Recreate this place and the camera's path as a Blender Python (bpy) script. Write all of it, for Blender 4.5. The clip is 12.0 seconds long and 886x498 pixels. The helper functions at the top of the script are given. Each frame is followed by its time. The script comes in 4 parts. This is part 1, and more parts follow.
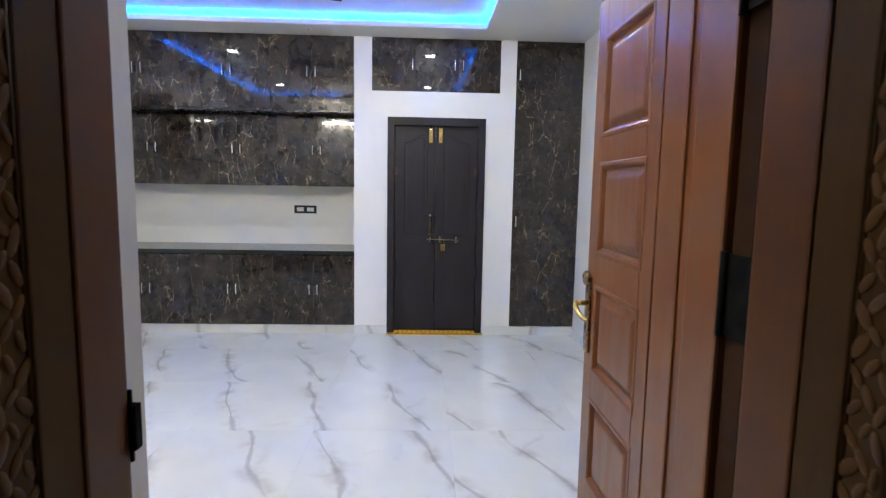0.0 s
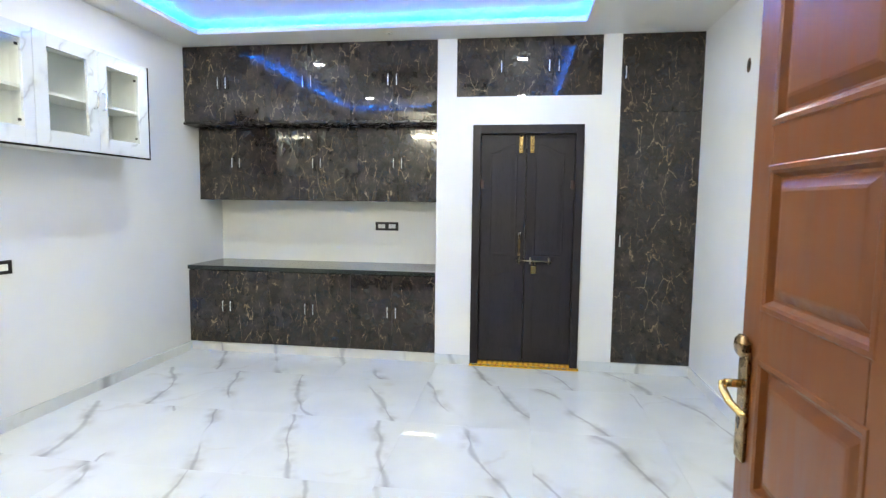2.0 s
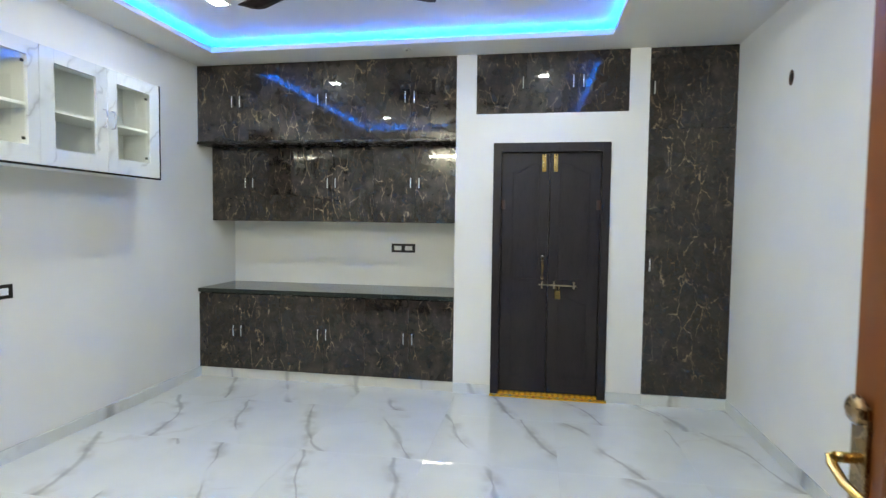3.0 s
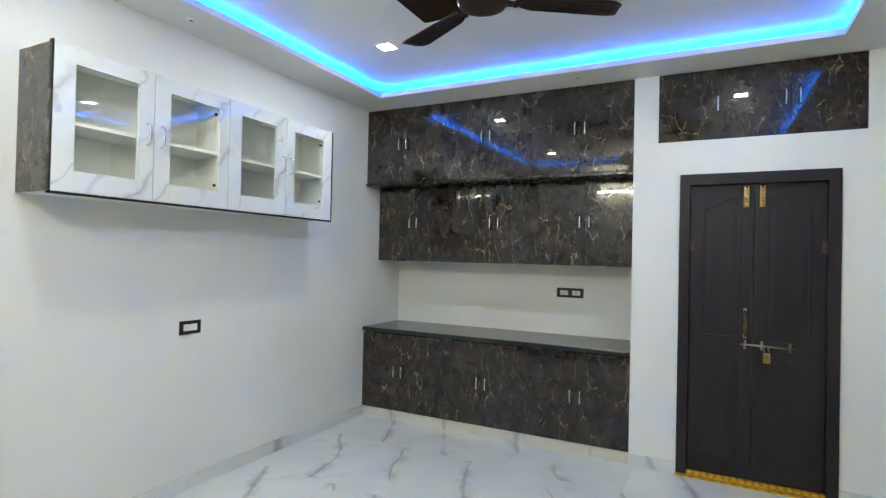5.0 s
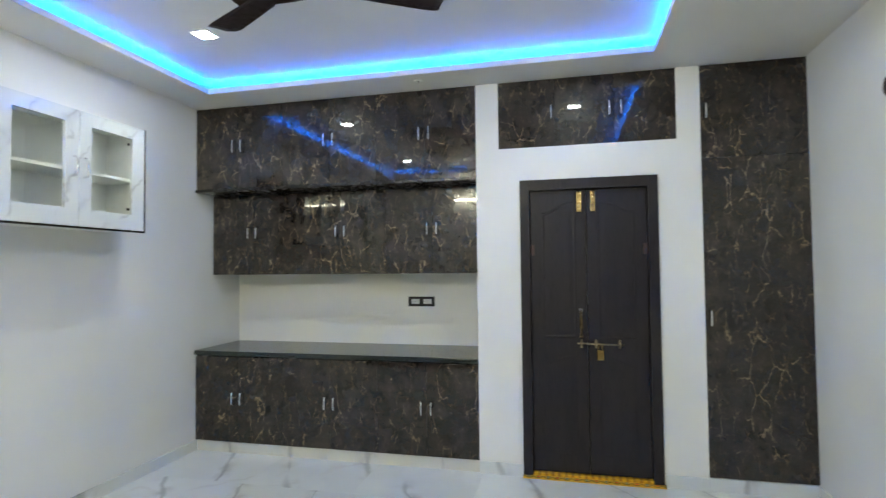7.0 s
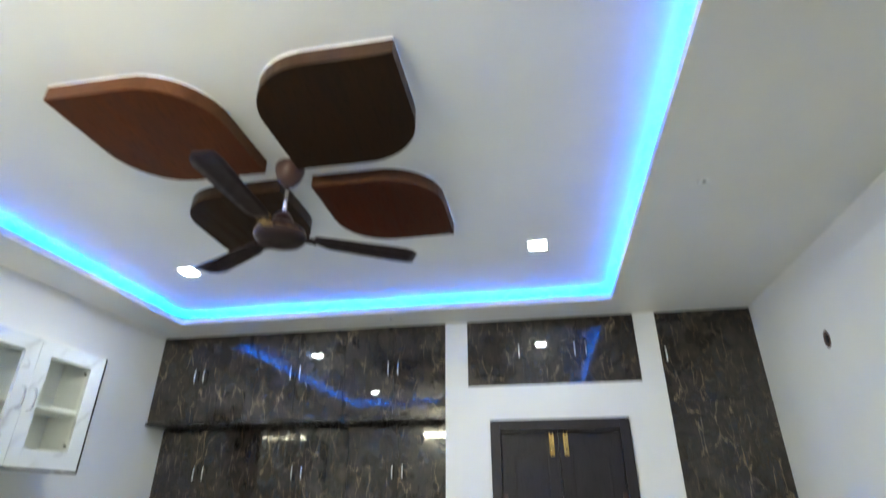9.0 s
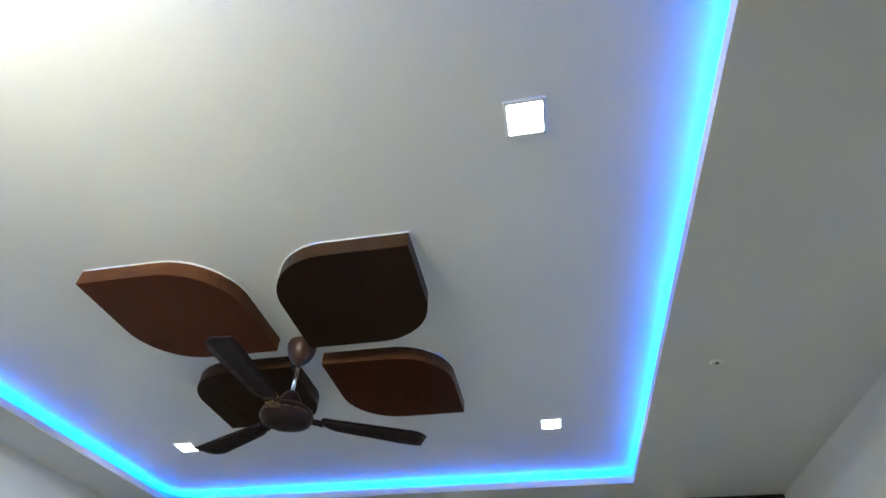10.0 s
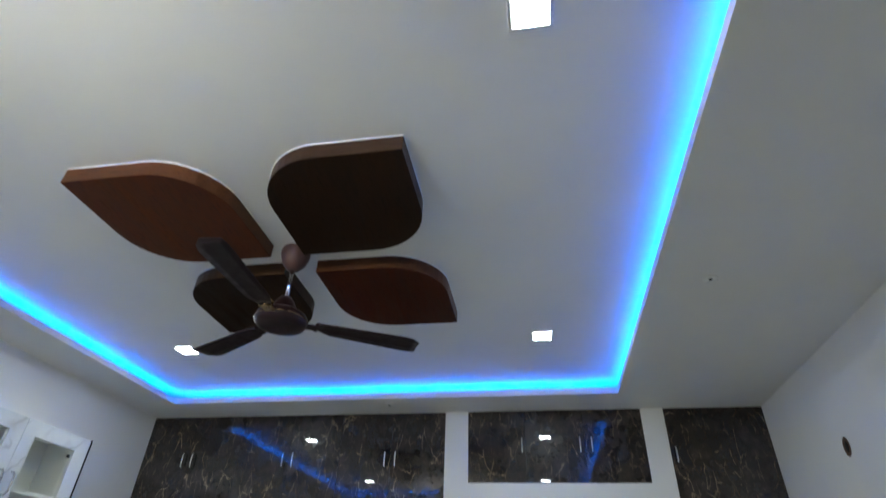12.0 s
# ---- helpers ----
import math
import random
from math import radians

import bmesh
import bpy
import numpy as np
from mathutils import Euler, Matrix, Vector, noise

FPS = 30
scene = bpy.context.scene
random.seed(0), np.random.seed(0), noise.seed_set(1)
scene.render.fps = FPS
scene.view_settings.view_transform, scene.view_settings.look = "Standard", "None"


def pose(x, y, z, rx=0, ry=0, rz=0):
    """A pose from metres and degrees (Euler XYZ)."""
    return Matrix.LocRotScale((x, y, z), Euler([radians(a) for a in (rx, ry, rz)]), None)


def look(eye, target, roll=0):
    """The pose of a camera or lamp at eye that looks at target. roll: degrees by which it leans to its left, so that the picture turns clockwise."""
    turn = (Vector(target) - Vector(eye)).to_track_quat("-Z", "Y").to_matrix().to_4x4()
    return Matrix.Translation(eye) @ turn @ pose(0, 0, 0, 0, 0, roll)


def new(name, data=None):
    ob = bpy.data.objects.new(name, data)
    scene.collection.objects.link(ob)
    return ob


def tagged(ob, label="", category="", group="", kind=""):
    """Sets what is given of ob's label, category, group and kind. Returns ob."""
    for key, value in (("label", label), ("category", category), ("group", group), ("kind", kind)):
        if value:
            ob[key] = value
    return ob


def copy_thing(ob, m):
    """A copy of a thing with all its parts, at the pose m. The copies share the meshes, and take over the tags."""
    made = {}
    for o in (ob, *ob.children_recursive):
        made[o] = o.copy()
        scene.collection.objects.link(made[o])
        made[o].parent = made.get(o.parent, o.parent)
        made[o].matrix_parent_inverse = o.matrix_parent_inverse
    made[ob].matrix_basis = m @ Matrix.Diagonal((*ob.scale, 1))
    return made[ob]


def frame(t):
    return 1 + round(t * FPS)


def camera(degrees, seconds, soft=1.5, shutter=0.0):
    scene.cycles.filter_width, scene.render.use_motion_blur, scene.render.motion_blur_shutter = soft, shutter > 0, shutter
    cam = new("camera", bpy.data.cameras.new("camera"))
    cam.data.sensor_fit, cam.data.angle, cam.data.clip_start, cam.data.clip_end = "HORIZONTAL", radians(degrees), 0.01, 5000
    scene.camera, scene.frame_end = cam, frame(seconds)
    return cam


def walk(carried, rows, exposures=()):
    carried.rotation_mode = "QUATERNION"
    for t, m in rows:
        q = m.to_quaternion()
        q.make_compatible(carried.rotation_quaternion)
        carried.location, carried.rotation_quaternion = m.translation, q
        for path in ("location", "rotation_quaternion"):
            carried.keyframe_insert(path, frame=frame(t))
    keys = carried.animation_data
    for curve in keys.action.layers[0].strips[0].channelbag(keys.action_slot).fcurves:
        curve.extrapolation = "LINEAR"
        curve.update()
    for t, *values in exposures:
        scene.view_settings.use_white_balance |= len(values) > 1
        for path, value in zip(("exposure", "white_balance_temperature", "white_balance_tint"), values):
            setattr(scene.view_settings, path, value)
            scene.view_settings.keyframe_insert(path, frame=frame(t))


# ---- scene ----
# ---- camera ----
cam = camera(79.4, 12.0, soft=1.3, shutter=0.5)
PATH = [
    (0, (0.155, 0.011, 1.426), (0.235, 1.997, 1.205), 1.0),
    (0.5, (0.151, 0.153, 1.427), (0.199, 2.142, 1.218), 0.8),
    (1, (0.208, 0.317, 1.446), (0.118, 2.305, 1.252), 0.9),
    (1.5, (0.225, 0.428, 1.446), (0.02, 2.409, 1.261), 0.8),
    (2, (0.225, 0.531, 1.438), (-0.054, 2.503, 1.264), 0.7),
    (2.5, (0.204, 0.632, 1.429), (-0.103, 2.602, 1.279), 0.9),
    (2.7, (0.189, 0.677, 1.433), (-0.122, 2.649, 1.308), 0.8),
    (4.3, (0.076, 0.902, 1.504), (-0.642, 2.768, 1.469), 1.4),
    (4.5, (0.063, 0.93, 1.495), (-0.729, 2.766, 1.478), 1.4),
    (5, (0.049, 1.058, 1.492), (-0.861, 2.839, 1.518), 1.3),
    (5.5, (0.072, 1.178, 1.498), (-0.849, 2.953, 1.532), 1.2),
    (6, (0.109, 1.262, 1.507), (-0.78, 3.053, 1.549), 0.8),
    (6.5, (0.156, 1.305, 1.503), (-0.54, 3.179, 1.558), 0.1),
    (6.7, (0.154, 1.31, 1.499), (-0.434, 3.221, 1.555), -0.2),
    (8.3, (0.178, 1.35, 1.452), (-0.105, 3.313, 1.715), -1.1),
    (8.5, (0.18, 1.347, 1.48), (-0.111, 3.28, 1.902), -1.0),
    (9, (0.166, 1.292, 1.55), (-0.145, 3.063, 2.424), 0.0),
    (9.5, (0.161, 1.252, 1.591), (-0.138, 2.825, 2.789), 0.9),
    (10, (0.165, 1.217, 1.613), (-0.119, 2.659, 2.969), 1.1),
    (10.5, (0.173, 1.213, 1.609), (-0.107, 2.608, 3.015), 1.4),
    (11, (0.165, 1.231, 1.606), (-0.122, 2.631, 3.005), 2.2),
    (11.5, (0.158, 1.246, 1.608), (-0.14, 2.741, 2.903), 2.4),
    (12, (0.169, 1.282, 1.604), (-0.138, 2.908, 2.729), 2.2),
]
EXPOSURES = [(0.0, 0.55, 6350, 19.0), (0.5, 0.75, 6400, 17.5), (1.0, 0.93, 6450, 15.0), (2.0, 0.98, 6560, 10.0), (2.7, 0.64, 6600, 7.5), (4.3, 0.38, 6650, 6.5), (5.5, 0.32, 6650, 6.5), (6.7, 0.38, 6600, 7.0),
             (8.3, 0.40, 6620, 7.0), (9.0, 0.45, 6620, 6.5), (9.5, 0.27, 6550, 6.5), (10.0, -0.22, 6450, 6.5), (10.5, -0.53, 6300, 7.0), (12.0, -0.47, 6150, 10.0)]
walk(cam, [(t, look(eye, target, roll)) for t, eye, target, roll in PATH], EXPOSURES)

# ---- plan, in metres ----
WEST, EAST, NORTH, SOUTH = -2.87, 1.672, 5.175, 0.979   # wall faces of the room
NICHE = 5.782                                            # back of the cabinet niches
SOFFIT, CEILING = 2.828, 2.917                           # border ceiling and raised middle
COVE_W, COVE_E, COVE_S, COVE_N = -2.51, 0.702, 1.41, 4.845
SKIRT = 0.085
LIP = 0.036                                              # thickness of the border board at the light slot

# ---- world and light ----
world = bpy.data.worlds.new("night")
scene.world = world
world.use_nodes = True
world.node_tree.nodes["Background"].inputs[0].default_value = (0.02, 0.022, 0.03, 1)
world.node_tree.nodes["Background"].inputs[1].default_value = 0.3
PANEL_GLOW, TUBE_GLOW, STRIP_GLOW = 276.0, 188.0, 62.0
STRIP_COLOUR = (0.0, 0.160, 1.0)

# ---- materials ----
def nodes_of(name):
    m = bpy.data.materials.new(name)
    m.use_nodes = True
    nt = m.node_tree
    b = nt.nodes["Principled BSDF"]
    return m, nt, b


class Graph:
    """Short hand for wiring shader nodes."""
    def __init__(self, nt):
        self.nt = nt

    def node(self, kind, **attrs):
        n = self.nt.nodes.new(kind)
        for k, v in attrs.items():
            if k == "operation":
                n.operation = v
            elif k == "blend_type":
                n.blend_type = v
            elif k == "data_type":
                n.data_type = v
            elif k == "feature":
                n.feature = v
        return n

    def put(self, socket, value):
        if isinstance(value, bpy.types.NodeSocket):
            self.nt.links.new(value, socket)
        else:
            socket.default_value = value

    def math(self, op, a, b=0.0, c=None):
        n = self.node("ShaderNodeMath", operation=op)
        self.put(n.inputs[0], a)
        self.put(n.inputs[1], b)
        if c is not None:
            self.put(n.inputs[2], c)
        return n.outputs[0]

    def coords(self, scale=(1, 1, 1), shuffle=0.0, rot=(0, 0, 0)):
        tc = self.node("ShaderNodeTexCoord")
        mp = self.node("ShaderNodeMapping")
        mp.inputs["Scale"].default_value = scale
        mp.inputs["Rotation"].default_value = [radians(a) for a in rot]
        out = tc.outputs["Object"]
        if shuffle:
            info = self.node("ShaderNodeObjectInfo")
            out2 = self.node("ShaderNodeVectorMath", operation="ADD")
            comb = self.node("ShaderNodeCombineXYZ")
            r = self.math("MULTIPLY", info.outputs["Random"], shuffle)
            for i, f in enumerate((1.0, 1.7, 2.3)):
                self.put(comb.inputs[i], self.math("MULTIPLY", r, f))
            self.put(out2.inputs[0], out)
            self.put(out2.inputs[1], comb.outputs[0])
            out = out2.outputs[0]
        self.put(mp.inputs["Vector"], out)
        return mp.outputs[0]

    def noise(self, vec, scale, detail=3.0, rough=0.5, distort=0.0):
        n = self.node("ShaderNodeTexNoise")
        self.put(n.inputs["Vector"], vec)
        n.inputs["Scale"].default_value = scale
        n.inputs["Detail"].default_value = detail
        n.inputs["Roughness"].default_value = rough
        n.inputs["Distortion"].default_value = distort
        return n

    def ramp(self, fac, stops):
        n = self.node("ShaderNodeValToRGB")
        self.put(n.inputs[0], fac)
        el = n.color_ramp.elements
        while len(el) < len(stops):
            el.new(0.5)
        for e, (p, c) in zip(el, stops):
            e.position = p
            e.color = (*c, 1) if len(c) == 3 else c
        return n.outputs[0]

    def step(self, v, a, b, lo=0.0, hi=1.0):
        n = self.node("ShaderNodeMapRange")
        n.interpolation_type = "SMOOTHSTEP"
        self.put(n.inputs[0], v)
        for i, x in enumerate((a, b, lo, hi)):
            n.inputs[1 + i].default_value = x
        return n.outputs[0]

    def mix(self, fac, a, b, blend="MIX"):
        n = self.node("ShaderNodeMix", data_type="RGBA", blend_type=blend)
        self.put(n.inputs[0], fac)
        self.put(n.inputs[6], a if not isinstance(a, tuple) else (*a, 1))
        self.put(n.inputs[7], b if not isinstance(b, tuple) else (*b, 1))
        return n.outputs[2]

    def bump(self, height, strength, distance, normal=None):
        n = self.node("ShaderNodeBump")
        self.put(n.inputs["Height"], height)
        n.inputs["Strength"].default_value = strength
        n.inputs["Distance"].default_value = distance
        if normal is not None:
            self.put(n.inputs["Normal"], normal)
        return n.outputs[0]


def paint(name, colour, rough=0.5, grain=0.25, spread=0.04):
    """Rolled wall paint: faint blotches and roller stipple."""
    m, nt, b = nodes_of(name)
    g = Graph(nt)
    v = g.coords()
    big = g.noise(v, 1.3, 4).outputs[0]
    lo = tuple(c * (1 - spread) for c in colour)
    hi = tuple(min(1, c * (1 + spread)) for c in colour)
    g.put(b.inputs["Base Color"], g.ramp(big, [(0.3, lo), (0.7, hi)]))
    g.put(b.inputs["Roughness"], g.step(g.noise(v, 6, 3).outputs[0], 0.3, 0.7, rough - 0.06, rough + 0.06))
    fine = g.noise(v, 160, 2).outputs[0]
    g.put(b.inputs["Normal"], g.bump(fine, grain, 0.0008, g.bump(g.noise(v, 3.5, 2).outputs[0], 0.3, 0.004)))
    return m


def plain(name, colour, rough=0.4, metal=0.0, wear=0.12, scale=20.0, coat=0.0):
    m, nt, b = nodes_of(name)
    g = Graph(nt)
    n = g.noise(g.coords(), scale, 4, 0.6).outputs[0]
    lo = tuple(c * (1 - wear) for c in colour)
    hi = tuple(min(1, c * (1 + wear)) for c in colour)
    g.put(b.inputs["Base Color"], g.ramp(n, [(0.3, lo), (0.7, hi)]))
    g.put(b.inputs["Roughness"], g.step(n, 0.3, 0.7, rough * 0.8, min(1, rough * 1.2)))
    b.inputs["Metallic"].default_value = metal
    b.inputs["Coat Weight"].default_value = coat
    b.inputs["Coat Roughness"].default_value = 0.08
    return m


def glow(name, colour, strength):
    m, nt, b = nodes_of(name)
    b.inputs["Base Color"].default_value = (0.8, 0.8, 0.8, 1)
    b.inputs["Emission Color"].default_value = (*colour, 1)
    b.inputs["Emission Strength"].default_value = strength
    return m


def marble_tile(name="white_marble_tile", lo=(0.67, 0.69, 0.688), hi=(0.74, 0.76, 0.757)):
    """Polished white vitrified tile with drifting grey-brown veins, another cut on each tile."""
    m, nt, b = nodes_of(name)
    g = Graph(nt)
    v = g.coords(shuffle=9.0)
    sep = g.node("ShaderNodeSeparateXYZ")
    g.put(sep.inputs[0], v)
    wob = g.noise(v, 1.3, 1.6, 0.5).outputs[0]
    fine = g.noise(v, 11, 4, 0.6).outputs[0]
    u = g.math("ADD", g.math("MULTIPLY", sep.outputs[0], 0.92), g.math("MULTIPLY", sep.outputs[1], 0.40))
    u = g.math("MULTIPLY", u, 1.8)
    u = g.math("ADD", u, g.math("MULTIPLY", wob, 0.62))
    u = g.math("ADD", u, g.math("MULTIPLY", fine, 0.024))
    d = g.math("ABSOLUTE", g.math("SUBTRACT", g.math("FRACT", u), 0.5))
    gate = g.step(g.noise(v, 1.5, 2).outputs[0], 0.33, 0.48)
    width = g.step(g.noise(v, 4.0, 3).outputs[0], 0.3, 0.72, 0.35, 2.2)
    dn = g.math("DIVIDE", d, width)
    thin = g.math("MULTIPLY", g.step(dn, 0.002, 0.032, 1.0, 0.0), gate)
    smoke = g.math("MULTIPLY", g.step(d, 0.0, 0.18, 1.0, 0.0), g.math("MULTIPLY", gate, g.step(g.noise(v, 6, 4).outputs[0], 0.42, 0.68)))
    # fainter cross veins the other way
    w2 = g.math("ADD", g.math("MULTIPLY", sep.outputs[0], -0.8), g.math("MULTIPLY", sep.outputs[1], 0.9))
    w2 = g.math("ADD", g.math("MULTIPLY", w2, 1.3), g.math("MULTIPLY", g.noise(v, 1.9, 4).outputs[0], 1.6))
    d2 = g.math("ABSOLUTE", g.math("SUBTRACT", g.math("FRACT", w2), 0.5))
    faint = g.math("MULTIPLY", g.step(d2, 0.0, 0.06, 1.0, 0.0), g.step(g.noise(v, 2.6, 2).outputs[0], 0.5, 0.66))
    base = g.ramp(g.noise(v, 2.5, 4).outputs[0], [(0.3, lo), (0.7, hi)])
    c = g.mix(g.math("MULTIPLY", faint, 0.30), base, (0.53, 0.49, 0.45))
    c = g.mix(g.math("MULTIPLY", smoke, 0.70), c, (0.43, 0.41, 0.395))
    c = g.mix(g.math("MULTIPLY", thin, 0.50), c, (0.27, 0.265, 0.275))
    g.put(b.inputs["Base Color"], c)
    g.put(b.inputs["Roughness"], g.step(g.noise(v, 9, 4).outputs[0], 0.3, 0.7, 0.012, 0.035))
    b.inputs["IOR"].default_value = 1.52
    g.put(b.inputs["Normal"], g.bump(g.noise(v, 3.0, 1).outputs[0], 0.15, 0.0015))
    return m


def dark_laminate():
    """High-gloss dark brown marble-print laminate: upright jagged gold strokes with side twigs, and short pale flecks."""
    m, nt, b = nodes_of("dark_marble_laminate")
    g = Graph(nt)
    flat = g.coords(shuffle=5.0)
    v = g.coords(scale=(1, 1, 0.42), shuffle=5.0)

    def bent(source, by, scale, detail):
        add = g.node("ShaderNodeVectorMath", operation="MULTIPLY_ADD")
        off = g.node("ShaderNodeVectorMath", operation="SUBTRACT")
        g.put(off.inputs[0], g.noise(source, scale, detail, 0.62).outputs[1])
        off.inputs[1].default_value = (0.5, 0.5, 0.5)
        g.put(add.inputs[0], off.outputs[0])
        add.inputs[1].default_value = (by, by, by)
        g.put(add.inputs[2], source)
        return add.outputs[0]

    def cracks(vec, scale, thin, gate):
        vo = g.node("ShaderNodeTexVoronoi", feature="DISTANCE_TO_EDGE")
        g.put(vo.inputs["Vector"], vec)
        vo.inputs["Scale"].default_value = scale
        return g.math("MULTIPLY", g.step(vo.outputs[0], 0.0, thin, 1.0, 0.0), gate)

    jag = bent(v, 0.050, 21, 4)
    strokes = cracks(jag, 9.5, 0.022, g.step(g.noise(v, 9.5, 2.5, 0.6).outputs[0], 0.50, 0.60))
    twigs = cracks(bent(v, 0.045, 26, 3), 19, 0.046, g.step(g.noise(v, 17, 3, 0.6).outputs[0], 0.50, 0.62))
    flecks = cracks(bent(flat, 0.030, 40, 3), 36, 0.080, g.step(g.noise(flat, 26, 3, 0.6).outputs[0], 0.52, 0.66))
    cloud = g.noise(flat, 9, 5, 0.62).outputs[0]
    base = g.ramp(cloud, [(0.32, (0.012, 0.0092, 0.0084)), (0.55, (0.026, 0.0195, 0.0170)), (0.74, (0.052, 0.039, 0.032))])
    c = g.mix(g.math("MULTIPLY", flecks, 0.28), base, (0.18, 0.125, 0.080))
    c = g.mix(g.math("MULTIPLY", twigs, 0.44), c, (0.26, 0.185, 0.115))
    c = g.mix(g.math("MULTIPLY", strokes, 0.60), c, (0.42, 0.315, 0.20))
    g.put(b.inputs["Base Color"], c)
    g.put(b.inputs["Roughness"], g.step(cloud, 0.3, 0.7, 0.24, 0.32))
    b.inputs["Specular IOR Level"].default_value = 0.12
    b.inputs["Coat Weight"].default_value = 1.0
    b.inputs["Coat Roughness"].default_value = 0.020
    b.inputs["Coat IOR"].default_value = 1.50
    wave = g.bump(g.noise(flat, 2.2, 1.5).outputs[0], 0.10, 0.004)
    g.put(b.inputs["Coat Normal"], wave)
    return m


def white_laminate():
    """Glossy white laminate with a few soft grey marble veins."""
    m, nt, b = nodes_of("white_marble_laminate")
    g = Graph(nt)
    v = g.coords(scale=(1, 1, 1), shuffle=7.0)
    sep = g.node("ShaderNodeSeparateXYZ")
    g.put(sep.inputs[0], v)
    u = g.math("ADD", g.math("ADD", g.math("MULTIPLY", sep.outputs[1], 4.2), g.math("MULTIPLY", sep.outputs[2], -3.0)), g.math("MULTIPLY", g.noise(v, 3.0, 3, 0.55).outputs[0], 1.8))
    d = g.math("ABSOLUTE", g.math("SUBTRACT", g.math("FRACT", u), 0.5))
    gate = g.step(g.noise(v, 4.5, 3).outputs[0], 0.42, 0.52)
    thin = g.math("MULTIPLY", g.step(d, 0.0, 0.055, 1.0, 0.0), gate)
    soft = g.math("MULTIPLY", g.step(d, 0.0, 0.2, 1.0, 0.0), g.step(g.noise(v, 3.0, 4).outputs[0], 0.42, 0.65))
    c = g.mix(g.math("MULTIPLY", soft, 0.55), (0.72, 0.745, 0.755), (0.47, 0.485, 0.50))
    c = g.mix(g.math("MULTIPLY", thin, 0.50), c, (0.36, 0.36, 0.365))
    g.put(b.inputs["Base Color"], c)
    b.inputs["Roughness"].default_value = 0.055
    b.inputs["Coat Weight"].default_value = 0.5
    b.inputs["Coat Roughness"].default_value = 0.02
    return m


def wood(name, dark, light, rough=0.3, along="z", shuffle=3.0, coat=0.4, fine=1.0, pores=0.5, warp=0.6, spec=None, film=0.12):
    m, nt, b = nodes_of(name)
    g = Graph(nt)
    s = {"x": (0.12, 1, 1), "y": (1, 0.12, 1), "z": (1, 1, 0.12)}[along]
    v = g.coords(scale=s, shuffle=shuffle)
    n = g.noise(v, 18 * fine, 6 if warp else 2.5, 0.65, warp).outputs[0]
    pit = g.noise(v, 120 * fine, 3, 0.6).outputs[0]
    c = g.ramp(n, [(0.3, dark), (0.68, light)])
    c = g.mix(g.step(pit, 0.52, 0.7, 0.0, pores), c, tuple(x * 0.45 for x in dark))
    g.put(b.inputs["Base Color"], c)
    g.put(b.inputs["Roughness"], g.step(n, 0.3, 0.7, rough * 0.8, rough * 1.2))
    b.inputs["Coat Weight"].default_value = coat
    b.inputs["Specular IOR Level"].default_value = spec if spec else (0.5 if coat > 0.1 else 0.22)
    b.inputs["Coat Roughness"].default_value = film
    if pores:
        g.put(b.inputs["Normal"], g.bump(pit, 0.05, 0.0004))
    return m


def granite():
    m, nt, b = nodes_of("black_granite")
    g = Graph(nt)
    v = g.coords()
    n = g.noise(v, 90, 3, 0.7).outputs[0]
    g.put(b.inputs["Base Color"], g.ramp(n, [(0.45, (0.010, 0.013, 0.013)), (0.62, (0.03, 0.04, 0.038)), (0.75, (0.12, 0.14, 0.13))]))
    b.inputs["Roughness"].default_value = 0.17
    return m


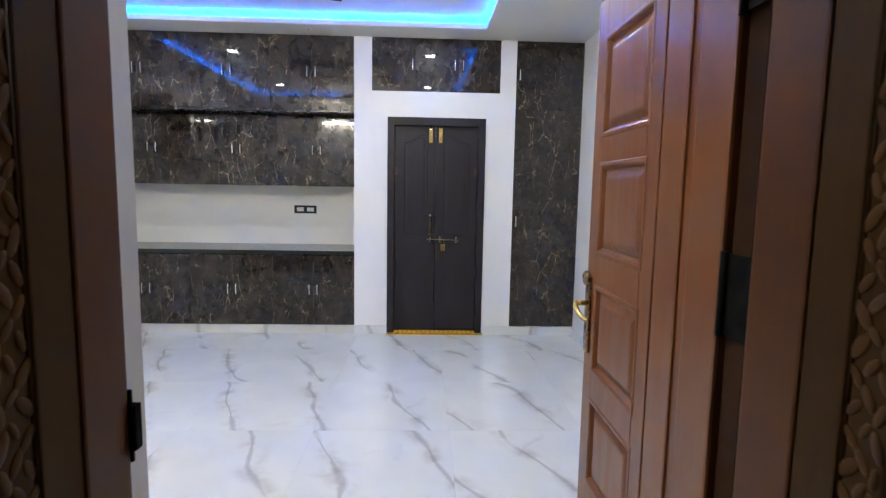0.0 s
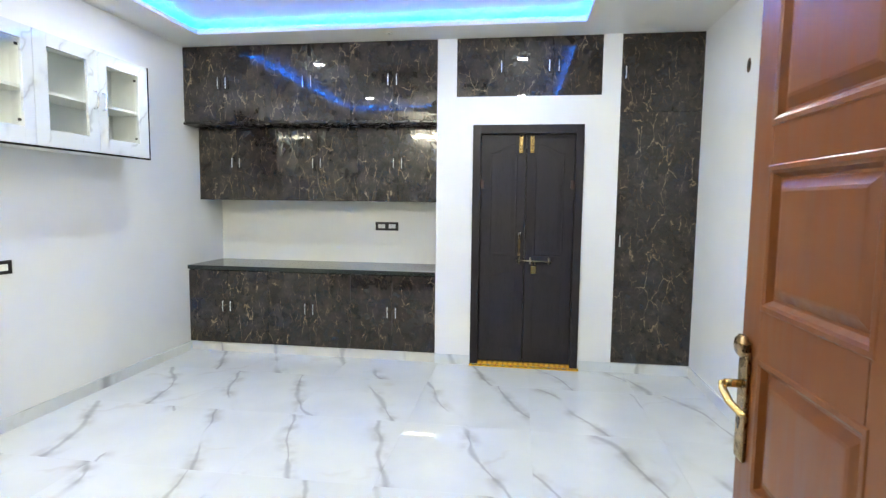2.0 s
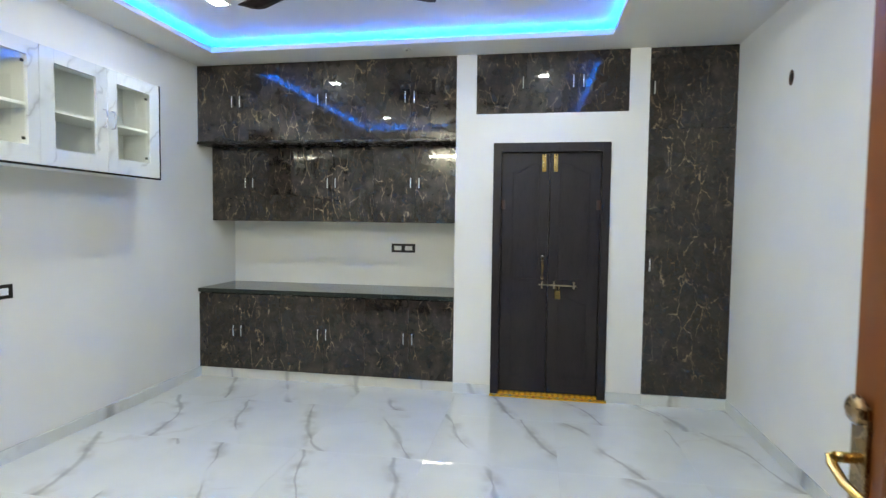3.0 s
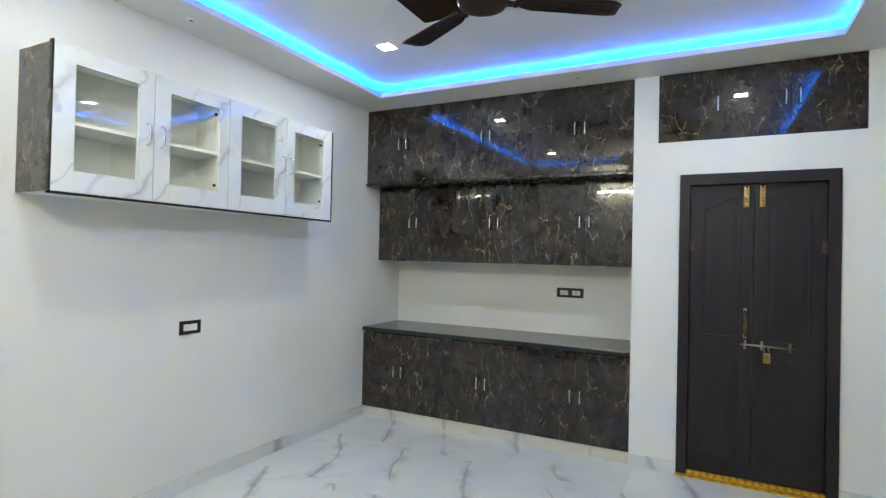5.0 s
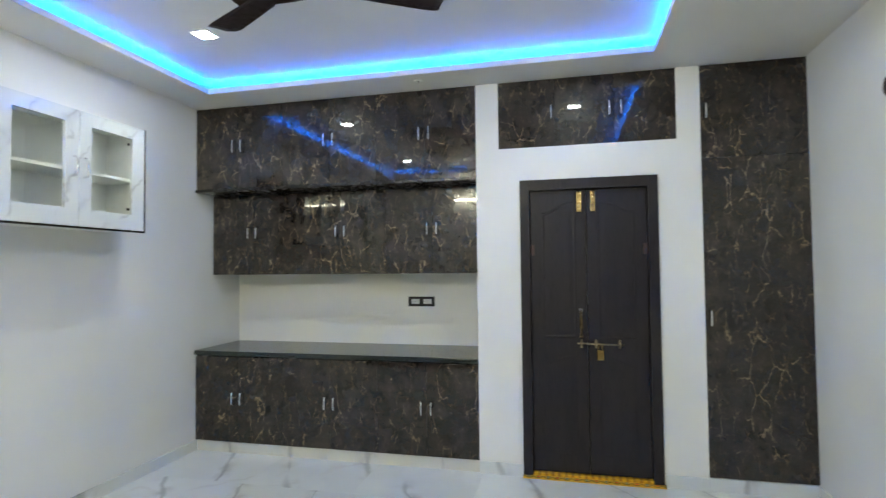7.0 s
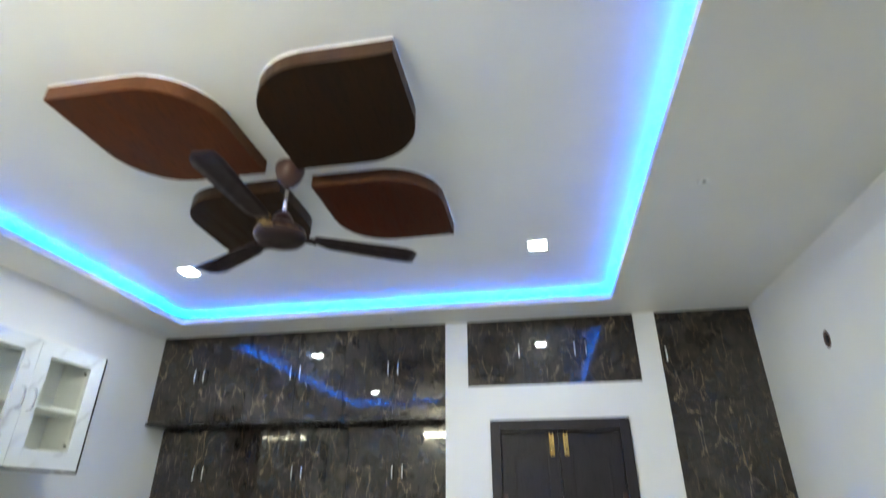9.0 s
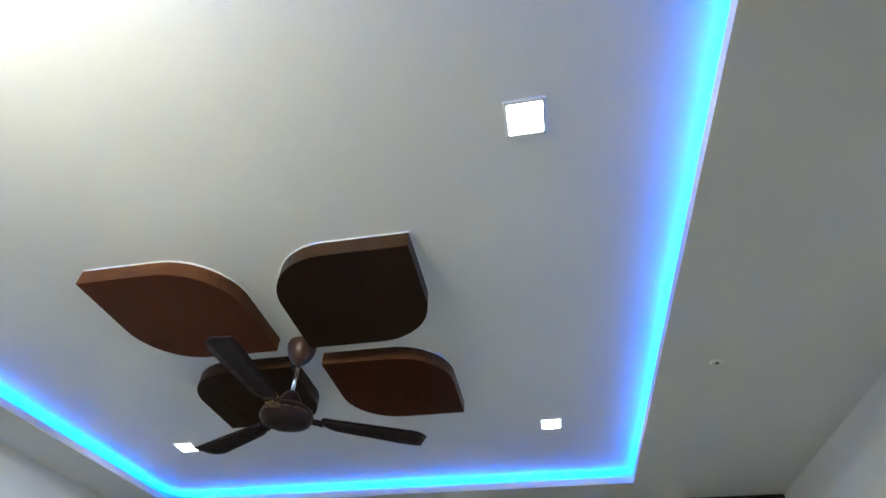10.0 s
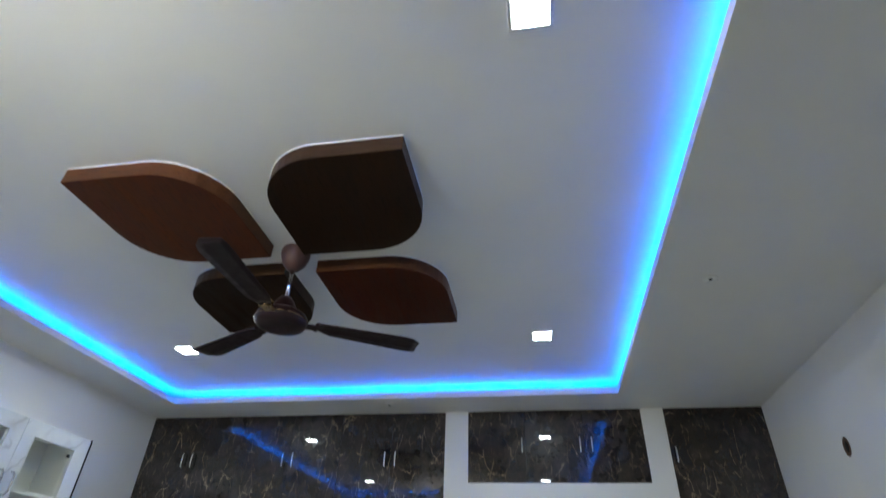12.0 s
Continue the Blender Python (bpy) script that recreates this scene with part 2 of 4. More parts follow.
def sill_print():
    """Yellow painted sill: two green vines crossing in a chain, with red and blue-grey lozenges between them."""
    m, nt, b = nodes_of("yellow_painted_sill")
    g = Graph(nt)
    tc = g.node("ShaderNodeTexCoord")
    sep = g.node("ShaderNodeSeparateXYZ")
    g.put(sep.inputs[0], tc.outputs["Object"])
    along = g.math("ADD", sep.outputs[0], g.math("MULTIPLY", g.noise(tc.outputs["Object"], 25, 2).outputs[0], 0.010))
    across = g.math("ADD", g.math("ADD", sep.outputs[1], sep.outputs[2]), 0.012)
    swing = g.math("MULTIPLY", g.math("SINE", g.math("MULTIPLY", along, 2 * math.pi / 0.130)), 0.0125)
    vine = g.step(g.math("ABSOLUTE", g.math("SUBTRACT", across, swing)), 0.0022, 0.0042, 1.0, 0.0)
    vine2 = g.step(g.math("ABSOLUTE", g.math("ADD", across, swing)), 0.0022, 0.0042, 1.0, 0.0)
    cell = g.math("ABSOLUTE", g.math("SUBTRACT", g.math("FRACT", g.math("DIVIDE", along, 0.065)), 0.5))
    span = g.math("ADD", g.math("MULTIPLY", cell, 0.045), g.math("ABSOLUTE", across))
    lozenge = g.step(span, 0.0085, 0.0120, 1.0, 0.0)
    odd = g.step(g.math("FRACT", g.math("DIVIDE", along, 0.130)), 0.49, 0.51)
    hue = g.mix(odd, (0.55, 0.07, 0.025), (0.16, 0.22, 0.26))
    base = g.ramp(g.noise(tc.outputs["Object"], 30, 3).outputs[0], [(0.3, (0.58, 0.30, 0.012)), (0.7, (0.74, 0.43, 0.025))])
    upper = g.math("MULTIPLY", g.step(across, 0.021, 0.023), g.step(g.math("SINE", g.math("MULTIPLY", along, 2 * math.pi / 0.045)), 0.0, 0.5))
    c = g.mix(g.math("MULTIPLY", upper, 0.7), base, (0.30, 0.10, 0.02))
    c = g.mix(lozenge, c, hue)
    c = g.mix(g.math("MULTIPLY", g.math("MAXIMUM", vine, vine2), 0.85), c, (0.045, 0.060, 0.012))
    g.put(b.inputs["Base Color"], c)
    b.inputs["Roughness"].default_value = 0.35
    return m


def clear_glass():
    m, nt, b = nodes_of("clear_glass")
    b.inputs["Base Color"].default_value = (0.97, 0.985, 0.98, 1)
    b.inputs["Transmission Weight"].default_value = 1.0
    b.inputs["Roughness"].default_value = 0.0
    b.inputs["IOR"].default_value = 1.5
    return m


WALL = paint("white_wall_paint", (0.80, 0.795, 0.77), 0.42)
NICHE_PAINT = paint("cream_wall_paint", (0.88, 0.865, 0.80), 0.5)
CEIL = paint("white_ceiling_paint", (0.86, 0.86, 0.845), 0.55)
# darker and warmer than CEIL: the border's weaker, warmer light as colour
BORDER = paint("dimmed_border_paint", (0.745, 0.725, 0.695), 0.50)
HALL = paint("porch_wall_paint", (0.62, 0.60, 0.55), 0.6)
TILE = marble_tile()
CREAM_TILE = marble_tile("cream_marble_tile", (0.62, 0.60, 0.53), (0.70, 0.68, 0.61))
GROUT = plain("tile_joint", (0.72, 0.72, 0.72), 0.6)
DARK = dark_laminate()
EDGE = plain("dark_edge_band", (0.016, 0.013, 0.012), 0.25)
PALE = white_laminate()
INSIDE = plain("white_board", (0.78, 0.79, 0.77), 0.35, wear=0.03)
TEAK = wood("polished_teak", (0.130, 0.039, 0.0070), (0.172, 0.053, 0.0105), 0.45, "z", coat=0.42, fine=1.6, pores=0.0, shuffle=2.0, warp=0.0, spec=0.28, film=0.24)
ROSE = wood("dark_rosewood_frame", (0.108, 0.034, 0.0070), (0.140, 0.045, 0.0098), 0.45, "z", coat=0.08, pores=0.12, spec=0.14, film=0.30)
POST = wood("dark_brown_post", (0.068, 0.030, 0.0060), (0.092, 0.041, 0.0090), 0.5, "z", coat=0.0, pores=0.12, spec=0.08)
CARVED = wood("carved_teak", (0.100, 0.042, 0.0090), (0.135, 0.057, 0.0130), 0.45, "z", coat=0.0, pores=0.1, spec=0.14)
EBONY = wood("dark_painted_door", (0.0190, 0.0158, 0.0182), (0.0265, 0.0222, 0.0255), 0.44, "z", coat=0.05)
MAHOG = wood("mahogany_laminate", (0.058, 0.0145, 0.0045), (0.098, 0.026, 0.0085), 0.50, "y", coat=0.0, spec=0.12)
WALNUT = wood("walnut_laminate", (0.015, 0.0068, 0.0032), (0.027, 0.0120, 0.0055), 0.50, "y", coat=0.0, spec=0.12)
# MAHOG again, darkened for the board that gets less light
MAHOG_DIM = wood("dim_lit_mahogany_laminate", (0.038, 0.0085, 0.0035), (0.066, 0.0150, 0.0060), 0.50, "y", coat=0.0, spec=0.12)
BROWN_EDGE = wood("brown_edge_laminate", (0.072, 0.026, 0.0095), (0.125, 0.047, 0.017), 0.45, "x", coat=0.0)
DARK_EDGE = wood("dark_walnut_edge_laminate", (0.036, 0.018, 0.0085), (0.066, 0.032, 0.015), 0.45, "x", coat=0.0)
STONE = granite()
SILL = sill_print()
GLASS = clear_glass()
CHROME = plain("chrome", (0.75, 0.75, 0.76), 0.12, 1.0, 0.03)
BRASS = plain("brass", (0.62, 0.43, 0.16), 0.22, 1.0, 0.12, 40)
OLD_BRASS = plain("antique_brass", (0.36, 0.25, 0.13), 0.28, 1.0, 0.18, 50)
STEEL = plain("dull_steel", (0.44, 0.37, 0.26), 0.32, 1.0, 0.1, 40)
DULL = plain("dark_bronze", (0.12, 0.085, 0.05), 0.4, 1.0, 0.15, 40)
IRON = plain("blackened_iron", (0.006, 0.006, 0.005), 0.85, 0.0)
# colour of the shade in the gap between door leaf and post
GAP_SHADE = plain("hinge_gap_shade", (0.050, 0.023, 0.012), 0.8)
for dark_metal in (IRON, GAP_SHADE):
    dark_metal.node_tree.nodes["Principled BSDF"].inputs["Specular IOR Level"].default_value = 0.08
HINGE = plain("brown_painted_steel", (0.060, 0.026, 0.024), 0.5)
BLACK = plain("black_plastic", (0.016, 0.014, 0.014), 0.35)
IVORY = plain("white_plastic", (0.78, 0.78, 0.75), 0.3, wear=0.03)
FAN_BROWN = plain("metallic_brown_fan_paint", (0.023, 0.0098, 0.0115), 0.36, 0.0, 0.02, 10, 0.12)
FAN_BROWN.node_tree.nodes["Principled BSDF"].inputs["Specular IOR Level"].default_value = 0.25
FAN_CUP = plain("reddish_brown_fan_cup", (0.075, 0.032, 0.026), 0.40, 0.0, 0.05, 10, 0.1)
BLADE = plain("brown_fan_blade_paint", (0.0190, 0.0092, 0.0125), 0.42, 0.0, 0.03, 30, 0.0)
BLADE.node_tree.nodes["Principled BSDF"].inputs["Specular IOR Level"].default_value = 0.25
RUST = plain("brown_clay", (0.11, 0.065, 0.045), 0.8)
HOLLOW = plain("dark_hollow", (0.012, 0.010, 0.009), 0.9)
PANEL_LIGHT = glow("led_panel_light", (0.925, 1.0, 0.95), PANEL_GLOW)
TUBE_LIGHT = glow("led_tube_light", (1.0, 0.955, 0.74), TUBE_GLOW)
STRIP_LIGHT = glow("blue_led_strip_light", STRIP_COLOUR, STRIP_GLOW)


# ---- mesh helpers ----
def box(bm, x0, x1, y0, y1, z0, z1, bevel=0.0):
    tmp = bmesh.new()
    vs = [tmp.verts.new((x, y, z)) for x in (x0, x1) for y in (y0, y1) for z in (z0, z1)]
    for f in ((0, 1, 3, 2), (4, 6, 7, 5), (0, 4, 5, 1), (2, 3, 7, 6), (0, 2, 6, 4), (1, 5, 7, 3)):
        tmp.faces.new([vs[i] for i in f])
    if bevel:
        bmesh.ops.bevel(tmp, geom=tmp.edges[:], offset=bevel, segments=2, affect="EDGES", profile=0.6)
    join(bm, tmp)
    return bm


def join(bm, tmp, m=None):
    tmp.verts.index_update()
    made = [bm.verts.new(m @ v.co if m is not None else v.co) for v in tmp.verts]
    for f in tmp.faces:
        g = bm.faces.new([made[v.index] for v in f.verts])
        g.smooth = f.smooth
        g.material_index = f.material_index
    tmp.free()


def boxed(x0, x1, y0, y1, z0, z1, bevel=0.0):
    return box(bmesh.new(), x0, x1, y0, y1, z0, z1, bevel)


def tube(bm, path, radius, sides=10, flat=1.0):
    """A round bar swept along a path of points, capped."""
    pts = [Vector(p) for p in path]
    rings = []
    for i, p in enumerate(pts):
        d = (pts[min(i + 1, len(pts) - 1)] - pts[max(i - 1, 0)]).normalized()
        a = d.orthogonal().normalized() if abs(d.x) > 0.99 else d.cross(Vector((1, 0, 0))).normalized()
        b2 = d.cross(a)
        r = radius[i] if isinstance(radius, (list, tuple)) else radius
        rings.append([bm.verts.new(p + r * (math.cos(k) * a + flat * math.sin(k) * b2)) for k in [2 * math.pi * j / sides for j in range(sides)]])
    for r0, r1 in zip(rings, rings[1:]):
        for j in range(sides):
            f = bm.faces.new((r0[j], r0[(j + 1) % sides], r1[(j + 1) % sides], r1[j]))
            f.smooth = True
    bm.faces.new(rings[0][::-1])
    bm.faces.new(rings[-1])
    return bm


def lathe(bm, profile, sides=28, centre=(0, 0, 0)):
    """A turned body about z: profile of (radius, z)."""
    c = Vector(centre)
    rings = []
    for r, z in profile:
        rings.append([bm.verts.new(c + Vector((max(r, 1e-4) * math.cos(2 * math.pi * j / sides), max(r, 1e-4) * math.sin(2 * math.pi * j / sides), z))) for j in range(sides)])
    for r0, r1 in zip(rings, rings[1:]):
        for j in range(sides):
            f = bm.faces.new((r0[j], r0[(j + 1) % sides], r1[(j + 1) % sides], r1[j]))
            f.smooth = True
    bm.faces.new(rings[0][::-1])
    bm.faces.new(rings[-1])
    return bm


def nested(bm, outline, steps, axis):
    """Stepped moulding: outline(inset) gives 2D points, steps are (inset, depth); the last ring is filled. axis maps (u, v, depth) to 3D."""
    rings = [[bm.verts.new(axis(u, v, d)) for u, v in outline(i)] for i, d in steps]
    n = len(rings[0])
    for r0, r1 in zip(rings, rings[1:]):
        for j in range(n):
            bm.faces.new((r0[j], r0[(j + 1) % n], r1[(j + 1) % n], r1[j]))
    bm.faces.new(rings[-1])
    return bm


def rect(u0, u1, v0, v1):
    return lambda i: [(u0 + i, v0 + i), (u1 - i, v0 + i), (u1 - i, v1 - i), (u0 + i, v1 - i)]


def finish(name, bm, material):
    bmesh.ops.recalc_face_normals(bm, faces=bm.faces[:])
    me = bpy.data.meshes.new(name)
    bm.to_mesh(me)
    bm.free()
    me.materials.append(material)
    return me


def part(name, bm, material, parent, label=""):
    ob = new(name, finish(name, bm, material))
    ob.parent = parent
    if label:
        ob["label"] = label
    return ob


def structure(name, bm, material, label, category):
    return tagged(new(name, finish(name, bm, material)), label, category, kind="structure")


def thing(name, at, label, category, group="", rz=0.0):
    ob = new(name)
    ob.matrix_world = pose(*at, 0, 0, rz)
    ob.empty_display_size = 0.05
    return tagged(ob, label, category, group)


# ---- structure ----
T = 0.12
bm = boxed(WEST - T, EAST + T, SOUTH - 0.36, NICHE + T, -0.16, -0.010)
floor = structure("floor", bm, GROUT, "polished white marble-look tiles with grey veins", "floor")

bm = boxed(WEST - T, WEST, SOUTH - 0.24, NICHE + T, -0.01, 3.05)
wall_west = structure("wall_west", bm, WALL, "plain white painted wall behind the glass-fronted cabinet", "wall")
bm = boxed(EAST, EAST + T, SOUTH - 0.24, NICHE + T, -0.01, 3.05)
wall_east = structure("wall_east", bm, WALL, "plain white painted wall with one small pipe hole", "wall")

# cabinet wall: piers, the beam over the door and the niche backs
DOOR_W, DOOR_E, DOOR_TOP = -0.180, 0.750, 2.100
LOFT_W, LOFT_E, LOFT_Z = -0.331, 0.880, 2.340
TALL_W = 1.030
RUN_W, RUN_E = WEST, -0.497
bm = bmesh.new()
box(bm, RUN_E, LOFT_W, NORTH, NICHE, -0.01, SOFFIT)
box(bm, LOFT_W, DOOR_W, NORTH, NICHE, -0.01, LOFT_Z)
box(bm, DOOR_E, LOFT_E, NORTH, NICHE, -0.01, LOFT_Z)
box(bm, DOOR_W, DOOR_E, NORTH, NICHE, DOOR_TOP, LOFT_Z)
box(bm, LOFT_E, TALL_W, NORTH, NICHE, -0.01, SOFFIT)
wall_north = structure("wall_north", bm, WALL, "white painted wall with cabinet niches and a doorway", "wall")
bm = boxed(WEST, EAST, NICHE, NICHE + T, -0.01, 3.05)
structure("wall_niche", bm, NICHE_PAINT, "cream painted back of the cabinet niche", "wall")

# entrance wall
GATE_W, GATE_E = -0.352, 0.765
bm = bmesh.new()
box(bm, WEST, GATE_W, SOUTH - 0.24, SOUTH, -0.01, 3.05)
box(bm, GATE_E, EAST, SOUTH - 0.24, SOUTH, -0.01, 3.05)
box(bm, GATE_W, GATE_E, SOUTH - 0.24, SOUTH, 2.12, 3.05)
structure("wall_south", bm, WALL, "white painted wall round the main entrance", "wall")

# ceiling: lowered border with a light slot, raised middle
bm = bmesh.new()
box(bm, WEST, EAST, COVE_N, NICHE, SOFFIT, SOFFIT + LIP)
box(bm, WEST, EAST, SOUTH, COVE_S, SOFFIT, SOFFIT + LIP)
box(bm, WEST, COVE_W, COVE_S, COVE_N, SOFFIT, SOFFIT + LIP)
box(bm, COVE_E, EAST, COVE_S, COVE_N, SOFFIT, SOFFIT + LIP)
structure("ceiling_border", bm, BORDER, "white lowered ceiling border round the light slot, weaker light put into its colour", "ceiling")
bm = boxed(WEST, EAST, SOUTH, NICHE, CEILING, CEILING + 0.13)
SLOT = 0.13
box(bm, COVE_W - SLOT - 0.02, COVE_W - SLOT, COVE_S - SLOT, COVE_N + SLOT, SOFFIT + LIP, CEILING)
box(bm, COVE_E + SLOT, COVE_E + SLOT + 0.02, COVE_S - SLOT, COVE_N + SLOT, SOFFIT + LIP, CEILING)
box(bm, COVE_W - SLOT, COVE_E + SLOT, COVE_S - SLOT - 0.02, COVE_S - SLOT, SOFFIT + LIP, CEILING)
box(bm, COVE_W - SLOT, COVE_E + SLOT, COVE_N + SLOT, COVE_N + SLOT + 0.02, SOFFIT + LIP, CEILING)
structure("ceiling", bm, CEIL, "white raised ceiling with walls of the light slot", "ceiling")

# skirting
def skirting(x0, x1, y0, y1, material=TILE):
    return structure("baseboard", boxed(x0, x1, y0, y1, -0.002, SKIRT, 0.003), material, "white marble tile skirting with grey veins", "skirting")


skirting(WEST, WEST + 0.012, SOUTH + 0.012, NORTH + 0.02)
skirting(EAST - 0.012, EAST, SOUTH + 0.012, NORTH - 0.012)
skirting(WEST + 0.012, -1.70, NORTH + 0.010, NORTH + 0.024, CREAM_TILE)
skirting(-1.70, RUN_E, NORTH + 0.010, NORTH + 0.024, CREAM_TILE)
skirting(RUN_E, DOOR_W, NORTH - 0.012, NORTH)
skirting(DOOR_E, TALL_W, NORTH - 0.012, NORTH)
skirting(TALL_W, EAST - 0.012, NORTH - 0.012, NORTH + 0.006)
skirting(WEST + 0.012, GATE_W, SOUTH, SOUTH + 0.012)
skirting(GATE_E, EAST - 0.012, SOUTH, SOUTH + 0.012)

# porch outside the entrance
bm = bmesh.new()
box(bm, -1.62, -1.50, -1.70, 0.739, -0.05, 2.9)
box(bm, 1.90, 2.02, -1.70, 0.739, -0.05, 2.9)
box(bm, -1.62, 2.02, -1.82, -1.70, -0.05, 2.9)
structure("wall_porch", bm, HALL, "plain pale walls of the porch outside", "wall")
structure("porch_ceiling", boxed(-1.62, 2.02, -1.82, 0.739, 2.9, 3.02), HALL, "plain pale porch ceiling", "ceiling")
structure("porch_floor", boxed(-1.62, 2.02, -1.82, 0.618, -0.16, -0.004), GROUT, "plain grey porch floor", "floor")

# ---- blue light strip ----
for x0, x1, y0, y1 in ((COVE_W - 0.040, COVE_W - 0.026, COVE_S, COVE_N), (COVE_E + 0.026, COVE_E + 0.040, COVE_S, COVE_N),
                       (COVE_W, COVE_E, COVE_S - 0.040, COVE_S - 0.026), (COVE_W, COVE_E, COVE_N + 0.026, COVE_N + 0.040)):
    ob = new("led_strip", finish("led_strip", boxed(x0, x1, y0, y1, SOFFIT + LIP + 0.0005, SOFFIT + LIP + 0.005), STRIP_LIGHT))
    tagged(ob, "glowing blue light strip hidden in the ceiling slot", "light strip", "strips round the ceiling slot")

# ---- downlights ----
def downlight():
    t = thing("downlight", (0, 0, 0), "lit square white downlight set in the ceiling", "ceiling light", "downlights in the raised ceiling")
    bm = bmesh.new()
    nested(bm, rect(-0.060, 0.060, -0.060, 0.060), [(0, 0.001), (0, -0.006), (0.003, -0.008), (0.010, -0.008), (0.012, -0.004)], lambda u, v, d: (u, v, d))
    part("frame", bm, IVORY, t)
    part("diffuser", boxed(-0.0465, 0.0465, -0.0465, 0.0465, -0.0075, -0.0045, 0.001), PANEL_LIGHT, t, "glowing white diffuser")
    return t


lamp = downlight()
lamp.matrix_world = pose(-1.976, 4.10, CEILING)
for x, y in ((0.225, 4.10), (0.221, 2.10), (-1.976, 2.10)):
    copy_thing(lamp, pose(x, y, CEILING))

# ---- tube light on the entrance wall ----
tl = thing("tube_light", (-1.06, SOUTH, 2.57), "lit white tube light on the wall above the counter", "wall light")
part("housing", boxed(-0.60, 0.60, 0.0, 0.022, -0.018, 0.018, 0.003), IVORY, tl)
bm = tube(bmesh.new(), [(-0.575, 0.034, 0), (0.575, 0.034, 0)], 0.013, 12)
part("tube", bm, TUBE_LIGHT, tl, "glowing white tube")
for x in (-0.59, 0.59):
    part("end_cap", boxed(x - 0.014, x + 0.014, 0.018, 0.050, -0.017, 0.017, 0.003), IVORY, tl)


# ---- cabinets ----
def pull(parent, x, z, length=0.10, y=0.0):
    """A bow handle of chrome on the door face at y, standing towards -y."""
    h = length / 2
    path = [(x, y + 0.002, z - h), (x, y - 0.016, z - h), (x, y - 0.024, z - h * 0.86), (x, y - 0.027, z - h * 0.4), (x, y - 0.027, z + h * 0.4), (x, y - 0.024, z + h * 0.86), (x, y - 0.016, z + h), (x, y + 0.002, z + h)]
    bm = tube(bmesh.new(), path, 0.0048, 8, 1.25)
    return part("handle", bm, CHROME, parent, "chrome bow handle")


def cabinet(name, x0, x1, front, back, z0, z1, doors, label, group, material=DARK, tip=0.0):
    """Carcass and doors. doors: (x0, x1, z0, z1, handle x, handle z), all in the plan."""
    cx = (x0 + x1) / 2
    t = thing(name, (cx, back, z0), label, "cabinet", group)
    part("body", boxed(x0 - cx + 0.001, x1 - cx - 0.001, front + 0.020 - back, -0.002, 0.001, z1 - z0 - 0.001), EDGE, t, "dark carcass")
    for a, b, c, d, hx, hz in doors:
        mx, mz = (a + b) / 2, (c + d) / 2
        w, h = (b - a) / 2 - 0.0015, (d - c) / 2 - 0.0015
        ob = part("door", boxed(-w, w, 0, 0.018, -h, h, 0.0012), material, t, "glossy dark marble-print door")
        lean = random.uniform(-0.05, 0.05)
        ob.matrix_local = pose(mx - cx, front - back, mz - z0, tip, 0.0, lean)
        pull(ob, hx - mx, hz - mz)
    return t


SEAMS = (RUN_W, -2.478, -2.075, -1.668, -1.280, -0.891, RUN_E)
for i in range(3):
    a, b, c = SEAMS[2 * i:2 * i + 3]
    cabinet("loft_cabinet", a, c, NORTH, NICHE, 2.150, SOFFIT - 0.002, [(a, b, 2.152, SOFFIT - 0.002, b - 0.038, 2.495), (b, c, 2.152, SOFFIT - 0.002, b + 0.038, 2.495)],
            "glossy dark brown marble-print loft cabinet under the ceiling", "loft cabinets over the niche", tip=0.2)
    cabinet("wall_cabinet", a, c, 5.395, NICHE, 1.437, 2.124, [(a, b, 1.437, 2.122, b - 0.038, 1.794), (b, c, 1.437, 2.122, b + 0.038, 1.794)],
            "glossy dark brown marble-print wall cabinet below the ledge", "wall cabinets in the niche")
    cabinet("base_cabinet", a, c, NORTH, NICHE, 0.085, 0.782, [(a, b, 0.087, 0.772, b - 0.038, 0.440), (b, c, 0.087, 0.772, b + 0.038, 0.440)],
            "glossy dark brown marble-print base cabinet under the granite top", "base cabinets in the niche")

ledge = tagged(new("ledge", finish("ledge", boxed(RUN_W + 0.001, RUN_E - 0.001, NORTH - 0.016, NICHE - 0.001, 2.125, 2.149, 0.003), EDGE)), "thin black ledge board under the loft cabinets", "shelf")
bm = boxed(RUN_W + 0.001, RUN_E - 0.001, NORTH - 0.020, NICHE - 0.001, 0.784, 0.820, 0.004)
tagged(new("worktop", finish("worktop", bm, STONE)), "polished black granite worktop on the base cabinets", "worktop")
bm = boxed(RUN_W + 0.02, RUN_E, NORTH + 0.03, NICHE - 0.01, -0.001, 0.084)
tagged(new("plinth", finish("plinth", bm, INSIDE)), "white plinth carrying the base cabinets", "plinth")
third = (LOFT_E - LOFT_W) / 3
xs = [LOFT_W + third * k for k in range(4)]
cabinet("loft_cabinet", LOFT_W, LOFT_E, NORTH, NICHE, LOFT_Z, SOFFIT - 0.002,
        [(xs[0], xs[1], LOFT_Z, SOFFIT - 0.002, 0.050, 2.585), (xs[1], xs[2], LOFT_Z, SOFFIT - 0.002, 0.446, 2.585), (xs[2], xs[3], LOFT_Z, SOFFIT - 0.002, 0.524, 2.585)],
        "glossy dark brown three-door loft cabinet over the doorway", "", tip=0.33)
cabinet("tall_cabinet", TALL_W, EAST, NORTH, NICHE, 0.086, SOFFIT - 0.002,
        [(TALL_W, EAST, 0.086, 2.198, 1.064, 1.130), (TALL_W, EAST, 2.198, SOFFIT - 0.002, 1.062, 2.515)],
        "full-height glossy dark brown marble-print cupboard in the corner", "")

